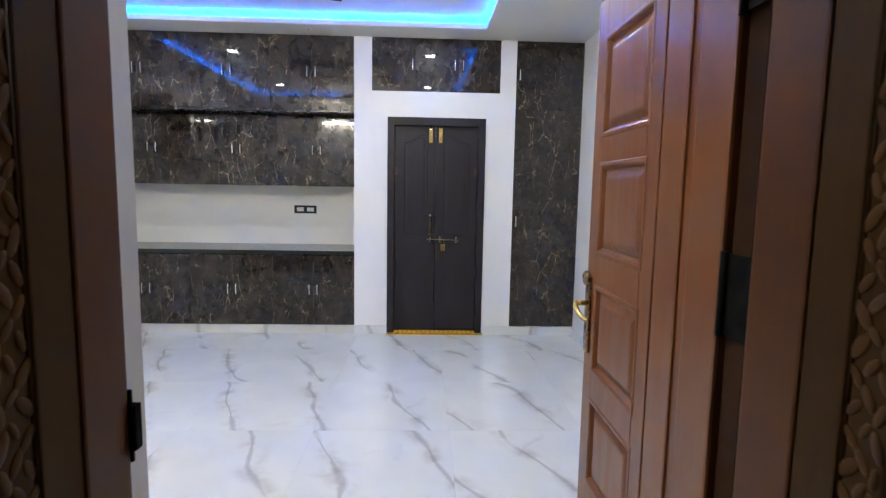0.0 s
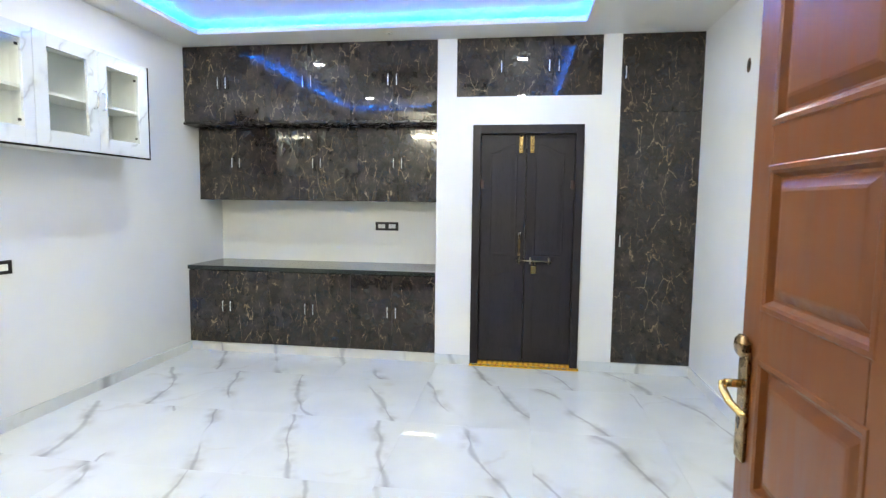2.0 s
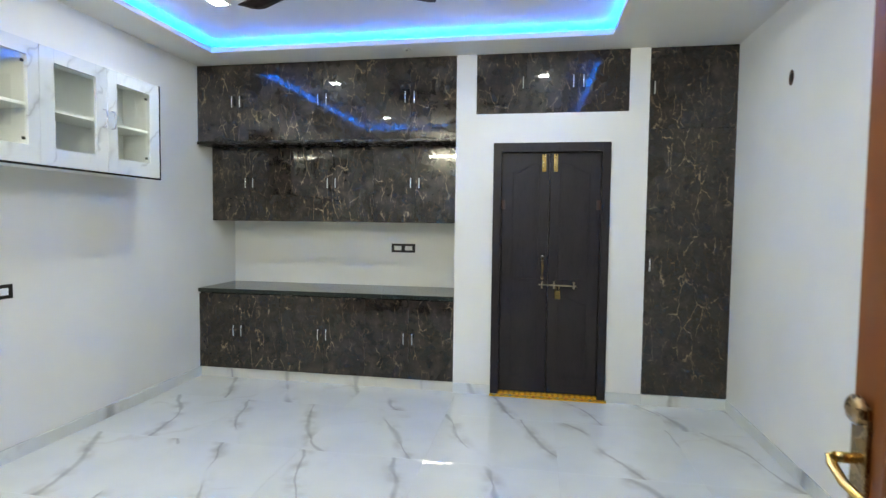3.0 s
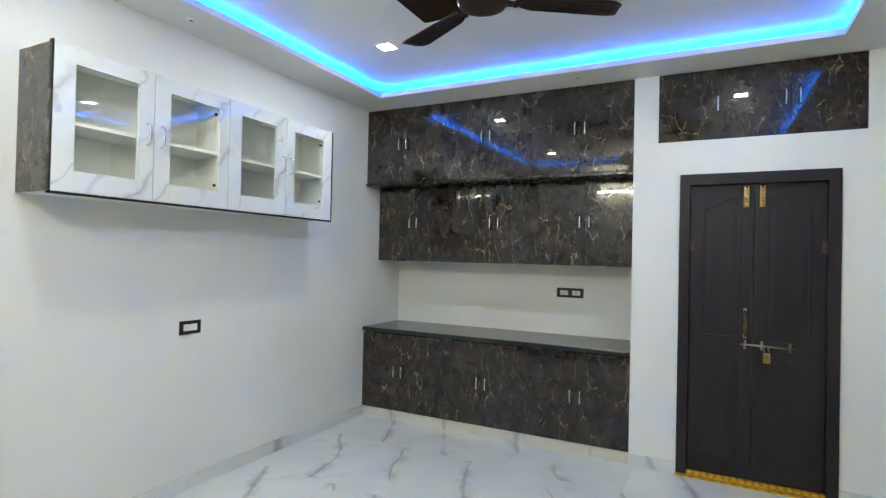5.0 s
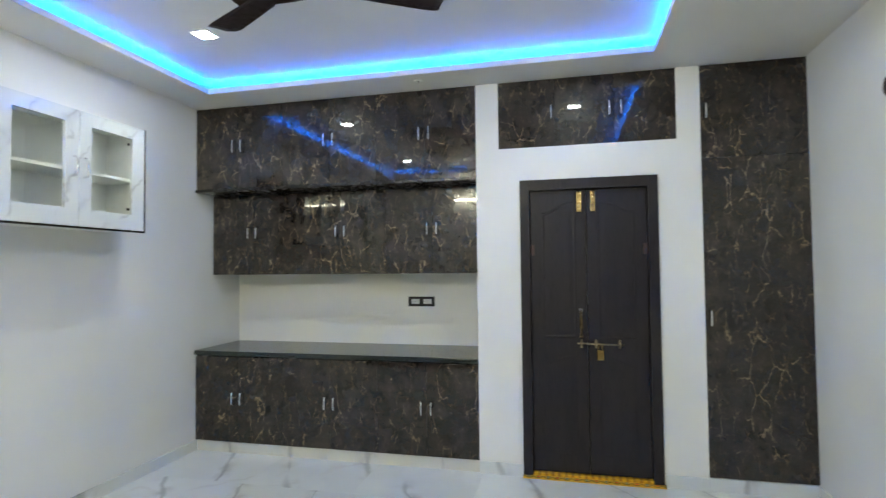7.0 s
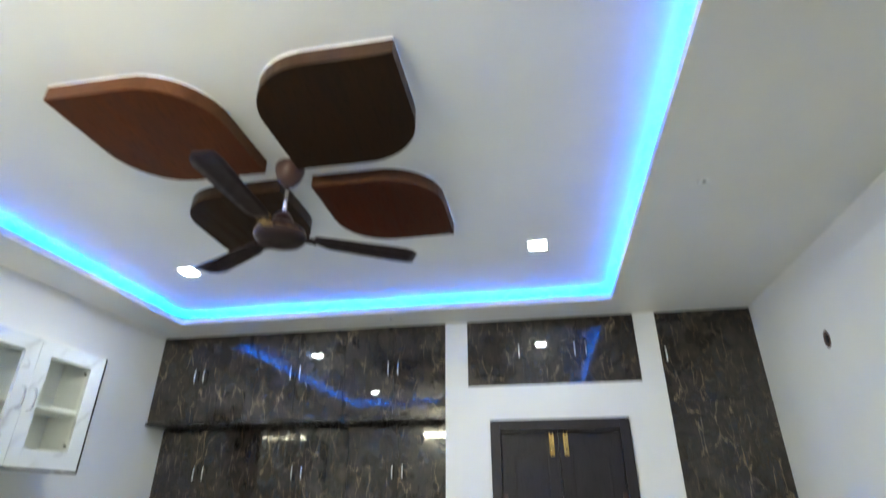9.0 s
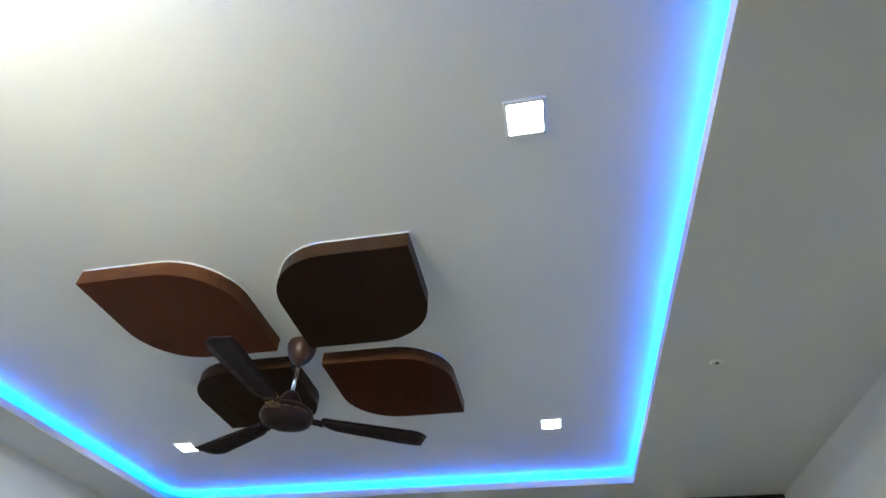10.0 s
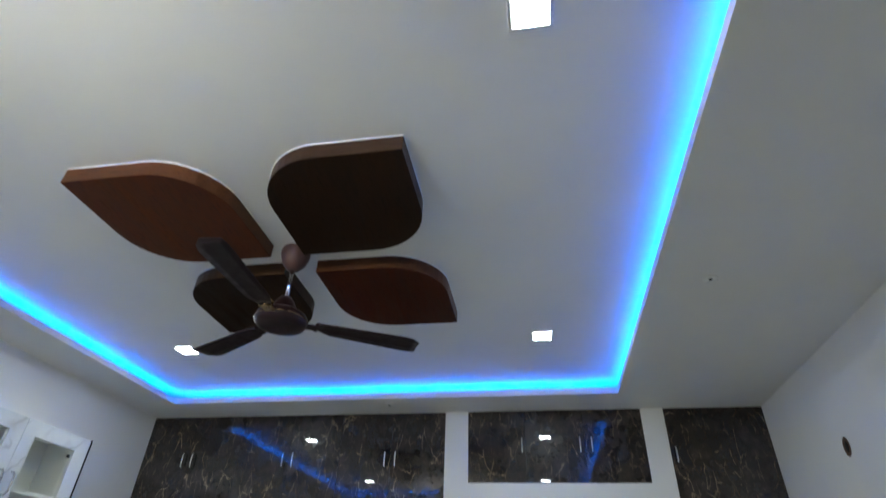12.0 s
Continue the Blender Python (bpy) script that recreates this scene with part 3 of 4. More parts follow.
# ---- glass-fronted wall cabinet ----
GX, GY0, GY1, GZ0, GZ1 = -2.575, 2.362, 4.290, 1.743, 2.413
gl = thing("display_cabinet", (WEST, GY0, GZ0), "white marble-print wall cabinet with four glass doors", "cabinet")
W, D, H2 = GY1 - GY0, GX - WEST, GZ1 - GZ0
for y0, y1, y2 in ((0.0, 0.002, 0.018), (W, W - 0.002, W - 0.018)):
    side = part("side", boxed(0.001, D - 0.021, min(y1, y2), max(y1, y2), 0.0, H2), INSIDE, gl)
    part("skin", boxed(0.001, D - 0.021, min(y0, y1), max(y0, y1), 0.0, H2), DARK, side, "dark brown marble-print side")
part("top", boxed(0.001, D - 0.021, 0.018, W - 0.018, H2 - 0.018, H2), INSIDE, gl)
part("bottom", boxed(0.001, D - 0.021, 0.018, W - 0.018, 0.0, 0.018), INSIDE, gl)
part("back", boxed(0.001, 0.008, 0.018, W - 0.018, 0.018, H2 - 0.018), INSIDE, gl)
part("divider", boxed(0.008, D - 0.022, W / 2 - 0.009, W / 2 + 0.009, 0.018, H2 - 0.018), INSIDE, gl)
for k in range(2):
    part("shelf", boxed(0.008, D - 0.030, 0.018 + k * (W / 2 - 0.009), W / 2 - 0.009 + k * (W / 2 - 0.009), 0.316, 0.334, 0.001), INSIDE, gl)
# black edging round the front
bm = bmesh.new()
box(bm, D - 0.020, D + 0.002, -0.010, -0.0005, -0.012, H2 + 0.004, 0.001)
box(bm, D - 0.020, D + 0.002, W + 0.0005, W + 0.010, -0.012, H2 + 0.004, 0.001)
box(bm, D - 0.020, D + 0.002, -0.010, W + 0.010, -0.012, -0.0008, 0.001)
part("edging", bm, EDGE, gl, "thin black edge band")
lights = ((0.095, 0.399), (0.575, 0.893), (1.060, 1.358), (1.528, 1.830))
for k, (p0, p1) in enumerate(lights):
    d0, d1 = W / 4 * k + 0.0012, W / 4 * (k + 1) - 0.0012
    q0, q1 = 0.100, 0.590
    bm = bmesh.new()
    box(bm, 0, 0.019, d0, p0, 0.001, H2 - 0.001, 0.001)
    box(bm, 0, 0.019, p1, d1, 0.001, H2 - 0.001, 0.001)
    box(bm, 0, 0.019, p0, p1, 0.001, q0, 0.001)
    box(bm, 0, 0.019, p0, p1, q1, H2 - 0.001, 0.001)
    door = part("door", bm, PALE, gl, "white marble-print door frame")
    door.location = (D - 0.019, 0, 0)
    pane = part("pane", boxed(-0.003, 0.001, p0 - 0.008, p1 + 0.008, q0 - 0.008, q1 + 0.008), GLASS, door, "clear glass pane")
    pane.visible_shadow = False
    hy = (W / 4 + (-0.040 if k == 0 else 0.040)) if k < 2 else (W * 3 / 4 + (-0.036 if k == 2 else 0.036))
    path = [(0.018, hy, 0.285), (0.034, hy, 0.287), (0.044, hy, 0.298), (0.047, hy, 0.318), (0.047, hy, 0.365), (0.044, hy, 0.385), (0.034, hy, 0.396), (0.018, hy, 0.398)]
    part("handle", tube(bmesh.new(), path, 0.0055, 8, 1.0), CHROME, door, "chrome bow handle")
    for z in (q0 + 0.035, q1 - 0.035):
        if k % 2:
            part("clip", boxed(-0.006, 0.003, p1 - 0.022, p1 - 0.004, z - 0.008, z + 0.008, 0.001), BLACK, door)


# ---- switch plates ----
def switch_plate(at, rz, n, label):
    """Black frame with white modules; local x along the wall, -y out of it."""
    t = thing("switch_plate", at, label, "switch plate", "", rz)
    w, h = (0.117 if n == 2 else 0.075), 0.042
    bm = bmesh.new()
    nested(bm, rect(-w, w, -h, h), [(0, 0), (0, -0.007), (0.003, -0.010), (0.019, -0.010), (0.020, -0.005)], lambda u, v, d: (u, d, v))
    part("frame", bm, BLACK, t, "black plastic surround")
    spans = ((-0.090, -0.018), (0.018, 0.090)) if n == 2 else ((-0.048, 0.048),)
    if n == 2:
        part("mullion", boxed(-0.0175, 0.0175, -0.0098, -0.004, -0.03, 0.03, 0.001), BLACK, t)
    for a, b in spans:
        k = 2
        for j in range(k):
            x0, x1 = a + (b - a) * j / k + 0.0006, a + (b - a) * (j + 1) / k - 0.0006
            part("rocker", boxed(x0, x1, -0.009, -0.003, -0.0205, 0.0205, 0.0015), IVORY, t, "white rocker switch")
    return t


switch_plate((-1.091, NICHE, 1.191), 0, 2, "black-framed double switch plate on the niche wall")
switch_plate((WEST, 3.318, 1.011), 90, 1, "black-framed white switch plate on the white wall")

# ---- dark double door ----
dr = tagged(new("door_1"), "closed dark brown double door with brass bolts", "door", kind="structure")
dr.location = ((DOOR_W + DOOR_E) / 2, NORTH, 0)
hw = (DOOR_E - DOOR_W) / 2
bm = bmesh.new()
box(bm, -hw, -hw + 0.066, -0.024, 0.10, 0.022, DOOR_TOP, 0.0015)
box(bm, hw - 0.066, hw, -0.024, 0.10, 0.022, DOOR_TOP, 0.0015)
box(bm, -hw + 0.066, hw - 0.066, -0.024, 0.10, DOOR_TOP - 0.074, DOOR_TOP, 0.0015)
part("door_frame", bm, EBONY, dr, "dark brown door frame")
seam = 0.277 - dr.location.x


def arched(u0, u1, v0, v1, rise, side):
    """Panel outline whose top climbs to the seam side in a swept curve."""
    def f(i):
        pts = [(u0 + i, v0 + i), (u1 - i, v0 + i)]
        n = 10
        for k in range(n + 1):
            s = k / n
            u = u1 - i + (u0 - u1 + 2 * i) * s
            q = 1 - s if side > 0 else s
            pts.append((u, v1 - i + rise * (0.5 - 0.5 * math.cos(math.pi * min(1, q * 1.15)))))
        return pts
    return f


for side, u0, u1 in ((1, -hw + 0.068, seam - 0.001), (-1, seam + 0.001, hw - 0.068)):
    leaf = part("leaf", boxed(u0, u1, 0.022, 0.055, 0.040, DOOR_TOP - 0.076, 0.003), EBONY, dr, "dark brown door leaf")
    a, b = (u0 + 0.082, u1 - 0.072) if side > 0 else (u0 + 0.072, u1 - 0.082)
    for v0, v1, rise in ((0.98, 1.865, 0.075), (0.16, 0.80, 0.06)):
        proud = 1.0 if v0 > 0.9 else 0.35
        bm = nested(bmesh.new(), arched(a, b, v0, v1, rise, side), [(i, 0.0222 - h * proud) for i, h in ((0, -0.0004), (0.004, 0.0022), (0.010, 0.0024), (0.015, 0.0007), (0.022, 0.0005), (0.048, 0.0022))], lambda u, v, d: (u, d, v))
        part("panel", bm, EBONY, leaf)
    # tower bolt at the head
    bx = seam - 0.047 * side
    bolt = part("tower_bolt", boxed(bx - 0.016, bx + 0.016, 0.018, 0.0225, 1.868, 2.012, 0.001), BRASS, leaf, "brass tower bolt")
    hx = u0 + 0.012 if side > 0 else u1 - 0.012
    for z in (1.60,):
        part("hinge", boxed(hx - 0.018, hx + 0.018, 0.010, 0.0225, z - 0.038, z + 0.038, 0.002), HINGE, leaf, "brown painted hinge")
    part("bolt_rod", tube(bmesh.new(), [(bx, 0.013, 1.875), (bx, 0.013, 2.020)], 0.005, 10), BRASS, leaf, "brass bolt rod")
    for z in (1.885, 1.935, 1.990):
        part("bolt_strap", boxed(bx - 0.011, bx + 0.011, 0.006, 0.019, z - 0.006, z + 0.006, 0.002), BRASS, leaf)
    part("bolt_knob", lathe(bmesh.new(), [(0.003, 0), (0.007, 0.004), (0.008, 0.010), (0.004, 0.014)], 12, (bx, 0.004, 1.905)), OLD_BRASS, leaf)
ox = dr.location.x
bm = tube(bmesh.new(), [(0.205 - ox, 0.004, 0.945), (0.512 - ox, 0.004, 0.938)], 0.0062, 12)
part("sliding_bolt", bm, STEEL, dr, "dull steel sliding bolt")
for x in (0.232, 0.330, 0.488):
    bm = boxed(x - 0.008 - ox, x + 0.008 - ox, 0.019, 0.023, 0.912, 0.972, 0.002)
    tube(bm, [(x - ox, 0.021, 0.966), (x - ox, 0.002, 0.964), (x - ox, -0.007, 0.952), (x - ox, -0.008, 0.938), (x - ox, -0.005, 0.926), (x - ox, 0.021, 0.920)], 0.0045, 8)
    part("bolt_bracket", bm, STEEL, dr, "dull steel bolt bracket")
bm = boxed(0.335 - ox, 0.380 - ox, 0.002, 0.016, 0.830, 0.900, 0.004)
part("hasp", bm, BRASS, dr, "brass hasp plate")
bm = tube(bmesh.new(), [(0.357 - ox + 0.014 * math.cos(k), 0.008, 0.905 + 0.040 * math.sin(k)) for k in [math.pi * j / 10 for j in range(11)]], 0.004, 8)
part("shackle", bm, OLD_BRASS, dr)
bm = tube(bmesh.new(), [(0.231 - ox, 0.022, 1.170), (0.231 - ox, 0.000, 1.166), (0.231 - ox, -0.014, 1.140), (0.231 - ox, -0.018, 1.090), (0.231 - ox, -0.014, 1.030), (0.231 - ox, 0.000, 1.002), (0.231 - ox, 0.022, 0.998)], 0.008, 10)
part("pull_handle", bm, DULL, dr, "dark bronze pull handle")
for z, metal in ((1.172, CHROME), (0.998, OLD_BRASS)):
    part("handle_plate", boxed(0.220 - ox, 0.242 - ox, 0.014, 0.0225, z - 0.013, z + 0.013, 0.003), metal, dr)
part("collar", boxed(0.222 - ox, 0.240 - ox, -0.004, 0.012, 1.136, 1.150, 0.003), CHROME, dr, "bright collar on the pull handle")
part("grip", boxed(0.222 - ox, 0.240 - ox, -0.022, -0.010, 1.052, 1.118, 0.004), BRASS, dr, "worn brass grip")
bm = bmesh.new()
box(bm, -hw - 0.004, hw + 0.012, -0.035, 0.10, -0.002, 0.020, 0.003)
box(bm, -hw + 0.03, hw - 0.03, -0.012, 0.10, 0.018, 0.036, 0.003)
tagged(new("door_sill", finish("door_sill", bm, SILL)), "yellow painted door sill with red and green pattern", "door sill").location = (dr.location.x, NORTH, 0)

# ---- entrance: frame and open door ----
fr = tagged(new("entrance_frame"), "dark polished rosewood entrance frame with carved front", "door frame", kind="structure")
JW, JE = -0.306, 0.697
def jamb(x_in, s, y_end, name="jamb"):
    """Post whose opening side is at x_in; s is +1 where the wall lies towards +x."""
    post = None
    for inset, y0, y1, top, bev, material, title, label in ((0.002, 0.735, y_end, 2.12, 0.006, ROSE, name, "dark polished wooden post"),
                                                            (0.005, 0.655, 0.7345, 2.12, 0.004, POST, "inner_moulding", "dark brown moulding beside the post"),
                                                            (0.010, 0.585, 0.6545, 2.22, 0.008, POST, "architrave", "dark brown architrave")):
        lo, hi = sorted((x_in + s * inset, x_in + s * (0.055 if y0 > 0.6 else 0.20)))
        ob = part(title, boxed(lo, hi, y0, y1, -0.002, top, bev), material, post or fr, label)
        post = post or ob
    return post


left, right = jamb(JW, -1, 0.848), jamb(JE, 1, 0.866)
part("head", boxed(JW - 0.055, JE + 0.055, 0.600, 0.848, 2.122, 2.22, 0.004), ROSE, fr)


def carving(x_in, s, parent):
    """A climbing chain of small leaf scrolls round the front edge of a post."""
    bm = bmesh.new()
    z, k = 0.08, 0
    while z < 2.08:
        turn = 1 if k % 2 else -1
        for dx, dy, up, rx, ry, size in ((0.010, 0.642, 0.0, 35, 0, (0.0022, 0.009, 0.019)), (0.010, 0.622, 0.018, -40, 0, (0.0022, 0.008, 0.017)), (0.010, 0.603, 0.004, 20, 0, (0.0022, 0.008, 0.018)),
                                         (0.026, 0.586, 0.0, 0, 35, (0.009, 0.0024, 0.019)), (0.048, 0.586, 0.020, 0, -40, (0.010, 0.0024, 0.018)), (0.070, 0.586, 0.0, 0, 30, (0.009, 0.0024, 0.018)), (0.092, 0.586, 0.018, 0, -25, (0.009, 0.0024, 0.017))):
            tmp = bmesh.new()
            bmesh.ops.create_uvsphere(tmp, u_segments=8, v_segments=6, radius=1.0)
            for f in tmp.faces:
                f.smooth = True
            grow = random.uniform(0.8, 1.2)
            join(bm, tmp, pose(x_in + s * dx, dy, z + up, (rx + random.uniform(-12, 12)) * turn, (ry + random.uniform(-12, 12) if ry else 0) * s * turn, 0) @ Matrix.Diagonal((size[0], size[1] * grow, size[2] * grow, 1)))
        k += 1
        z += 0.040
    return part("carving", bm, CARVED, parent, "carved leaf scroll band")


carving(JW, -1, left)
carving(JE, 1, right)
for x in (JW - 0.012, JE + 0.012):
    part("bead", tube(bmesh.new(), [(x, 0.655, 0.0), (x, 0.655, 2.10)], 0.004, 8), POST, left if x < 0 else right)
bm = bmesh.new()
box(bm, JW - 0.010, JW + 0.001, 0.846, 0.854, 0.980, 1.100, 0.002)
box(bm, JW - 0.006, JW + 0.009, 0.844, 0.864, 1.000, 1.075, 0.003)
part("strike_plate", bm, IRON, left, "dark iron lock keeper")

LEAF_X, LEAF_Y0, LEAF_L, LEAF_TOP = 0.700, 0.955, 0.767, 2.005
ed = thing("entrance_door", (LEAF_X, LEAF_Y0, 0.012), "open polished teak entrance door with raised panels", "door", "", 90)
# local x runs from the hinge to the lock side, +y is the face seen from the opening
P0, P1 = 0.358, 0.680
zs = [(0.118, 0.378), (0.488, 0.748), (0.856, 1.116), (1.233, 1.493), (1.590, 1.868)]
bm = bmesh.new()
TH = 0.040
box(bm, 0.0, 0.130, -TH, 0.0, 0, LEAF_TOP - 0.012, 0.007)
box(bm, 0.164, 0.280, -TH, 0.0, 0, LEAF_TOP - 0.012, 0.007)
box(bm, 0.284, P0, -TH, 0.0, 0, LEAF_TOP - 0.012, 0.004)
box(bm, P1, LEAF_L, -TH, 0.0, 0, LEAF_TOP - 0.012, 0.003)
box(bm, 0.126, 0.290, -TH, -0.006, 0, LEAF_TOP - 0.012)
cuts = [0.0] + [z for p in zs for z in p] + [LEAF_TOP - 0.012]
for a, b in zip(cuts[::2], cuts[1::2]):
    box(bm, P0, P1, -TH, 0.0, a, b)
leaf = part("leaf", bm, TEAK, ed, "polished teak stiles and rails")
# strip filling the hinge gap, coloured as the shade there
part("rebate", boxed(-0.058, 0.0, -TH, -0.020, 0, LEAF_TOP - 0.012, 0.002), GAP_SHADE, leaf, "dark strip in the hinge gap, shade put into its colour")
for a, b in zs:
    bm = nested(bmesh.new(), rect(P0 - 0.012, P1 + 0.012, a - 0.012, b + 0.012), [(0, 0.0004), (0.003, 0.0022), (0.011, 0.0024), (0.017, -0.001), (0.021, -0.008), (0.024, -0.0125), (0.029, -0.0130), (0.046, -0.0045), (0.052, -0.0030), (0.056, -0.0028)], lambda u, v, d: (u, d, v))
    nested(bm, rect(P0 - 0.002, P1 + 0.002, a - 0.002, b + 0.002), [(0, -TH + 0.001), (0.02, -TH + 0.012), (0.05, -TH + 0.003)], lambda u, v, d: (u, d, v))
    part("panel", bm, TEAK, leaf, "raised teak panel")
HZ = 1.045
bm = boxed(0.714, 0.758, 0.0, 0.009, HZ - 0.150, HZ + 0.105, 0.006)
lathe_tmp = bmesh.new()
lathe(lathe_tmp, [(0.004, 0), (0.023, 0.002), (0.025, 0.010), (0.018, 0.016), (0.006, 0.018)], 16)
join(bm, lathe_tmp, pose(0.739, 0.004, HZ + 0.093, -90, 0, 0))
plate = part("lock_plate", bm, OLD_BRASS, ed, "long brass lock plate")
bm = tube(bmesh.new(), [(0.739, 0.006, HZ + 0.012), (0.739, 0.026, HZ + 0.012), (0.739, 0.040, HZ + 0.012)], 0.009, 12)
tube(bm, [(0.739, 0.038, HZ + 0.014), (0.746, 0.043, HZ + 0.010), (0.734, 0.045, HZ + 0.002), (0.704, 0.042, HZ - 0.016), (0.672, 0.034, HZ - 0.026), (0.652, 0.028, HZ - 0.024)], [0.007, 0.008, 0.009, 0.008, 0.007, 0.005], 10, 0.6)
part("lever", bm, BRASS, plate, "brass lever handle")
part("keyhole", boxed(0.735, 0.743, 0.0088, 0.0098, HZ - 0.085, HZ - 0.060, 0.0005), BLACK, plate)
part("latch", boxed(LEAF_L - 0.001, LEAF_L + 0.003, -0.032, -0.008, HZ - 0.09, HZ + 0.06, 0.001), BRASS, leaf)
for z in (0.28, 1.235, 1.80):
    bm = boxed(-0.003, 0.0, -0.036, -0.002, z - 0.075, z + 0.075, 0.001)
    tube(bm, [(-0.010, -0.002, z - 0.078), (-0.010, -0.002, z + 0.078)], 0.0085, 10)
    box(bm, -0.088, -0.010, -0.008, -0.004, z - 0.075, z + 0.075, 0.001)
    part("hinge", bm, IRON, leaf, "dark iron butt hinge")

# ---- granite counter beside the entrance ----
ct = thing("side_counter", (-0.60, SOUTH + 0.013, 0), "dark granite-topped counter along the entrance wall", "counter")
part("top", boxed(WEST + 0.613, 0.0, 0.0, 0.398, 0.779, 0.817, 0.010), STONE, ct, "black granite slab")
part("body", boxed(WEST + 0.613, -0.012, 0.0, 0.370, 0.0, 0.779, 0.002), DARK, ct, "dark marble-print body")


# ---- ceiling ornament of four leaves ----
def leaf_panel(cx, cy, flip, material, label):
    """A square board with two opposite corners rounded off."""
    s, r = 0.281, 0.25
    t = thing("leaf_panel", (cx, cy, CEILING), label, "ceiling panel", "wooden leaves round the fan")
    def outline(i):
        pts = []
        h, q = s - i, r
        for sx, sy, a0 in ((1, 1, 0), (-1, 1, 90), (-1, -1, 180), (1, -1, 270)):
            sharp = (sx * sy > 0) == flip
            if sharp:
                pts.append((sx * h, sy * h))
            else:
                for k in range(11):
                    a = radians(a0 + 90 * k / 10)
                    pts.append((sx * (h - q) + q * math.cos(a), sy * (h - q) + q * math.sin(a)))
        return pts
    bm = bmesh.new()
    top = [bm.verts.new((u, v, 0.001)) for u, v in outline(0)]
    low = [bm.verts.new((u, v, -0.066)) for u, v in outline(0)]
    n = len(top)
    for j in range(n):
        bm.faces.new((top[j], top[(j + 1) % n], low[(j + 1) % n], low[j]))
    bm.faces.new(top)
    part("edge", bm, DARK_EDGE if material is WALNUT else BROWN_EDGE, t, "brown laminate edge")
    bm = nested(bmesh.new(), outline, [(0, -0.0655), (0.0, -0.0668), (0.002, -0.068)], lambda u, v, d: (u, v, d))
    part("face", bm, material, t)
    bm = bmesh.new()
    outer = [bm.verts.new((u, v, 0.0005)) for u, v in outline(-0.0022)]
    inner = [bm.verts.new((u, v, -0.006)) for u, v in outline(-0.0005)]
    for j in range(n):
        bm.faces.new((outer[j], outer[(j + 1) % n], inner[(j + 1) % n], inner[j]))
    part("filler", bm, CEIL, t, "white filler line along the ceiling")
    return t


LX, LY = -0.847, 3.127
o = 0.357
leaf_panel(LX + o, LY - o + 0.006, False, WALNUT, "dark walnut leaf-shaped wooden ceiling board")
leaf_panel(LX - o, LY - o + 0.006, True, MAHOG, "reddish mahogany leaf-shaped wooden ceiling board")
leaf_panel(LX + o, LY + o - 0.006, True, MAHOG_DIM, "mahogany leaf-shaped wooden ceiling board, weaker light put into its colour")
leaf_panel(LX - o, LY + o - 0.006, False, WALNUT, "dark walnut leaf-shaped wooden ceiling board")

# ---- ceiling fan ----
FX, FY = -0.842, 3.118
fan = thing("ceiling_fan", (FX, FY, CEILING), "still brown three-blade ceiling fan with chrome rod", "ceiling fan")
part("canopy", lathe(bmesh.new(), [(0.060, 0.001), (0.064, -0.012), (0.062, -0.035), (0.050, -0.070), (0.028, -0.098), (0.012, -0.106)]), FAN_CUP, fan, "brown cup canopy")
part("rod", tube(bmesh.new(), [(0, 0, -0.05), (0, 0, -0.27)], 0.0085, 12), CHROME, fan, "bright steel rod")
part("lower_cup", lathe(bmesh.new(), [(0.012, -0.232), (0.024, -0.240), (0.040, -0.262), (0.052, -0.292), (0.054, -0.312)]), FAN_BROWN, fan)
part("motor", lathe(bmesh.new(), [(0.045, -0.306), (0.085, -0.313), (0.102, -0.326), (0.108, -0.343), (0.108, -0.352), (0.102, -0.362), (0.098, -0.368), (0.080, -0.376), (0.040, -0.381), (0.004, -0.382)], 40), FAN_BROWN, fan, "round brown motor housing")
# added brass ring standing in for the thin highlight round the motor
part("band", lathe(bmesh.new(), [(0.1075, -0.3450), (0.1090, -0.346), (0.1090, -0.348), (0.1075, -0.349)], 40), OLD_BRASS, fan, "thin added band in place of the motor's highlight")


def blade():
    """A slightly pitched, cambered blade along +x."""
    bm = bmesh.new()
    n, rows = 14, []
    for i in range(n + 1):
        s = i / n
        x = 0.150 + 0.440 * s
        half = 0.046 + 0.021 * s
        lead, trail = half, -half
        if s > 0.82:
            q = (s - 0.82) / 0.18
            lead = half - 0.010 * q ** 3
            trail = -half + 0.042 * q ** 2.5
        if s < 0.12:
            q = 1 - s / 0.12
            lead, trail = half - 0.022 * q, -half + 0.022 * q
        row = []
        for k in range(5):
            v = trail + (lead - trail) * k / 4
            row.append((x, v, -0.045 * v + 0.005 * (1 - (v / half) ** 2)))
        rows.append(row)
    top = [[bm.verts.new((x, y, z + 0.0015)) for x, y, z in r] for r in rows]
    low = [[bm.verts.new((x, y, z - 0.0015)) for x, y, z in r] for r in rows]
    for i in range(n):
        for k in range(4):
            for g, flip in ((top, 1), (low, -1)):
                f = bm.faces.new((g[i][k], g[i + 1][k], g[i + 1][k + 1], g[i][k + 1])[::flip])
                f.smooth = True
        bm.faces.new((top[i][0], low[i][0], low[i + 1][0], top[i + 1][0]))
        bm.faces.new((top[i][4], top[i + 1][4], low[i + 1][4], low[i][4]))
    for i in (0, n):
        for k in range(4):
            bm.faces.new((top[i][k], top[i][k + 1], low[i][k + 1], low[i][k]))
    return bm


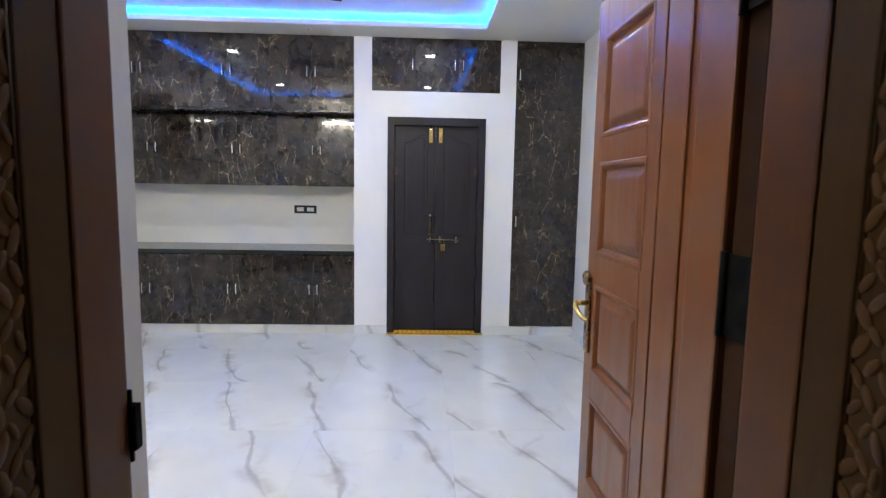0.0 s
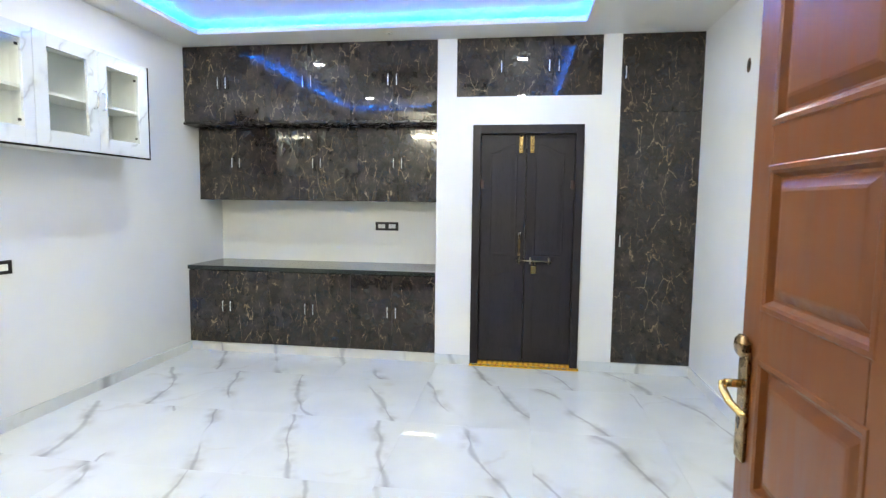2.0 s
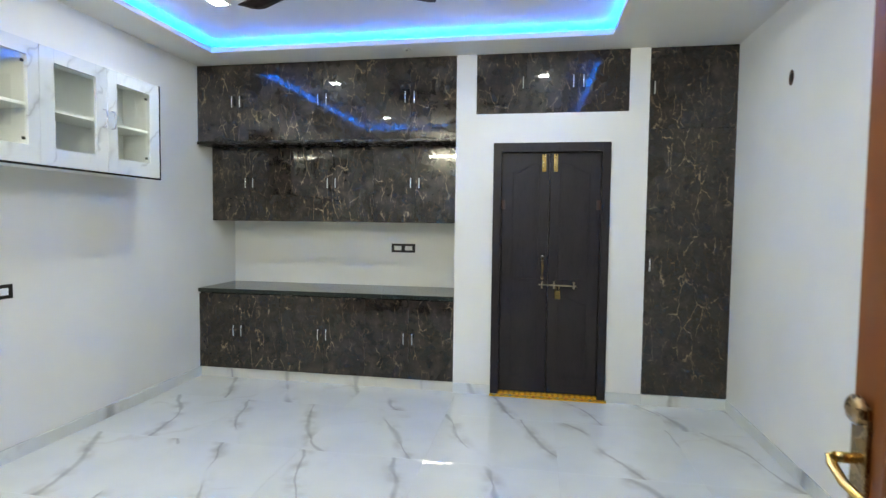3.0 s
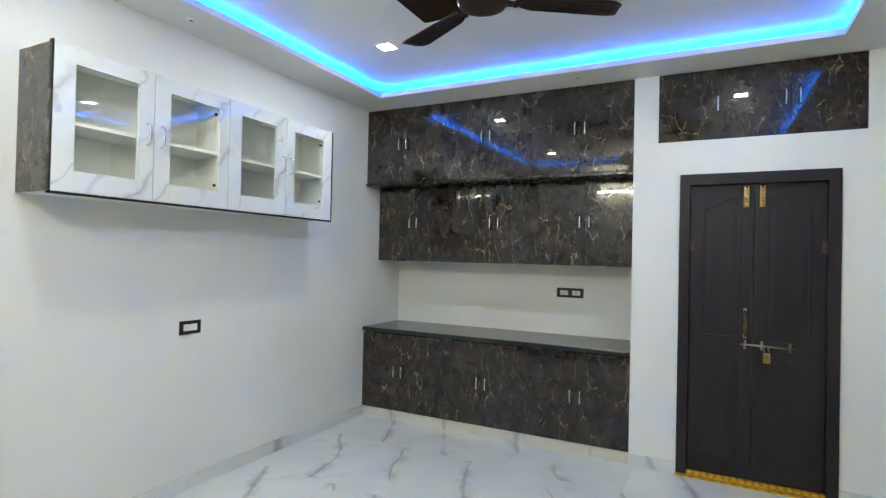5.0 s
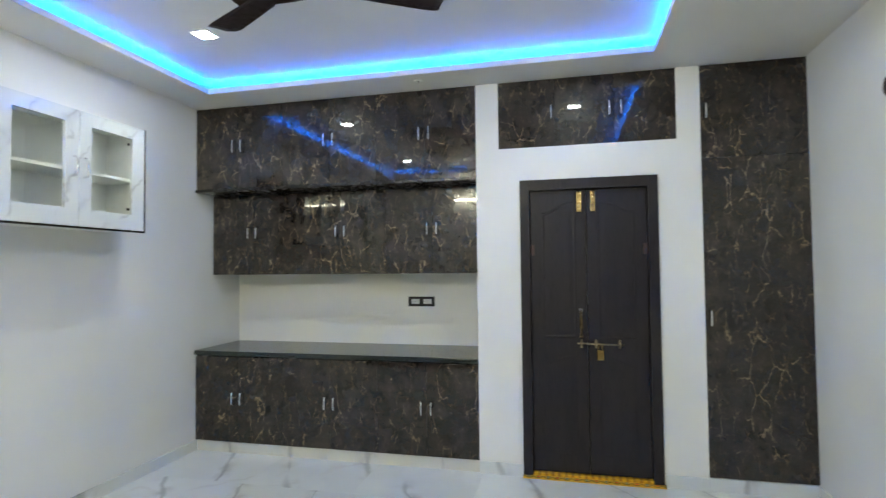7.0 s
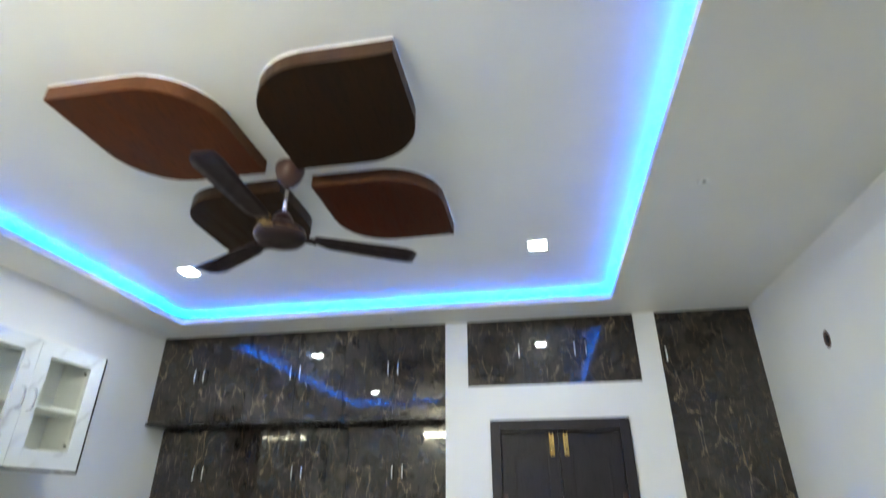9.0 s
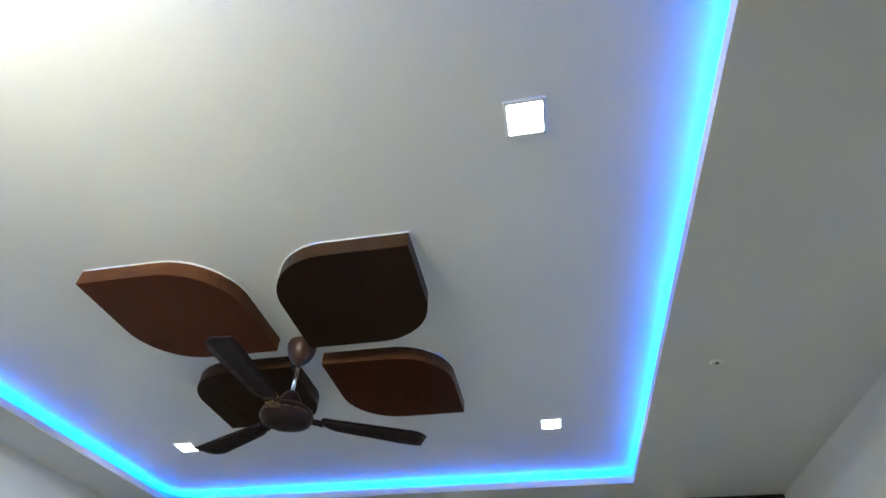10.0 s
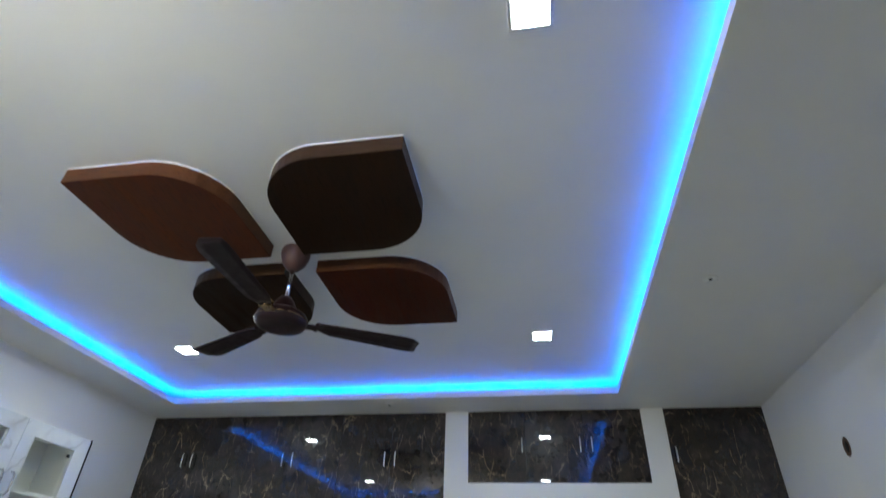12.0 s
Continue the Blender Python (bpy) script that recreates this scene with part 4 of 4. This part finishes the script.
for a in (30, 151, 270):
    bl = part("blade", blade(), BLADE, fan, "dark brown fan blade")
    bl.matrix_local = pose(0, 0, -0.350, 0, 0, a)
    bm = bmesh.new()
    box(bm, 0.085, 0.150, -0.020, 0.020, -0.006, 0.004, 0.002)
    box(bm, 0.145, 0.225, -0.034, 0.034, 0.006, 0.010, 0.002)
    box(bm, 0.138, 0.152, -0.028, 0.028, -0.006, 0.010, 0.002)
    part("blade_arm", bm, OLD_BRASS if a == 270 else FAN_BROWN, bl, "metal blade bracket")

# ---- small outlets ----
def ceiling_outlet(x, y):
    t = thing("ceiling_outlet", (x, y, SOFFIT), "small white round wire outlet in the ceiling border", "outlet", "outlets in the ceiling border")
    part("ring", lathe(bmesh.new(), [(0.030, 0.001), (0.031, -0.003), (0.027, -0.006), (0.012, -0.005), (0.010, 0.001)], 20), IVORY, t)
    part("hole", lathe(bmesh.new(), [(0.008, -0.0045), (0.007, -0.0062), (0.003, -0.0062)], 16), HOLLOW, t, "dark hollow")


for x, y in ((-0.877, 4.978), (-2.681, 3.121), (0.943, 3.41)):
    ceiling_outlet(x, y)
ph = thing("pipe_hole", (EAST, 4.306, 2.344), "small oval unfinished pipe hole in the white wall", "wall hole")
bm = lathe(bmesh.new(), [(0.040, 0.001), (0.041, 0.002), (0.034, 0.003), (0.030, 0.0012)], 20)
ob = part("rim", bm, RUST, ph, "rough brown rim")
ob.matrix_local = pose(0, 0, 0, 0, -90, 0) @ Matrix.Diagonal((1.15, 0.8, 1, 1))
ob = part("hollow", lathe(bmesh.new(), [(0.024, 0.001), (0.021, 0.0024), (0.004, 0.0024)], 20), HOLLOW, ph, "dark hollow")
ob.matrix_local = pose(0, 0, 0, 0, -90, 0) @ Matrix.Diagonal((1.15, 0.8, 1, 1))

# ---- floor tiles ----
SIZE, GAP = 0.80, 0.0007
tile_meshes = {}
y0 = 3.85 - SIZE * 4
for j in range(8):
    for i in range(6):
        a0, a1 = WEST + SIZE * i, min(WEST + SIZE * (i + 1), EAST)
        b0, b1 = max(y0 + SIZE * j, 0.62), min(y0 + SIZE * (j + 1), NORTH + 0.03)
        if a1 - a0 < 0.02 or b1 - b0 < 0.02:
            continue
        key = (round(a1 - a0, 3), round(b1 - b0, 3))
        if key not in tile_meshes:
            tile_meshes[key] = finish("tile", boxed(GAP / 2 - key[0] / 2, key[0] / 2 - GAP / 2, GAP / 2 - key[1] / 2, key[1] / 2 - GAP / 2, -0.010, 0.0, 0.0003), TILE)
        ob = new("tile", tile_meshes[key])
        ob.parent = floor
        ob.location = ((a0 + a1) / 2, (b0 + b1) / 2, 0.0)
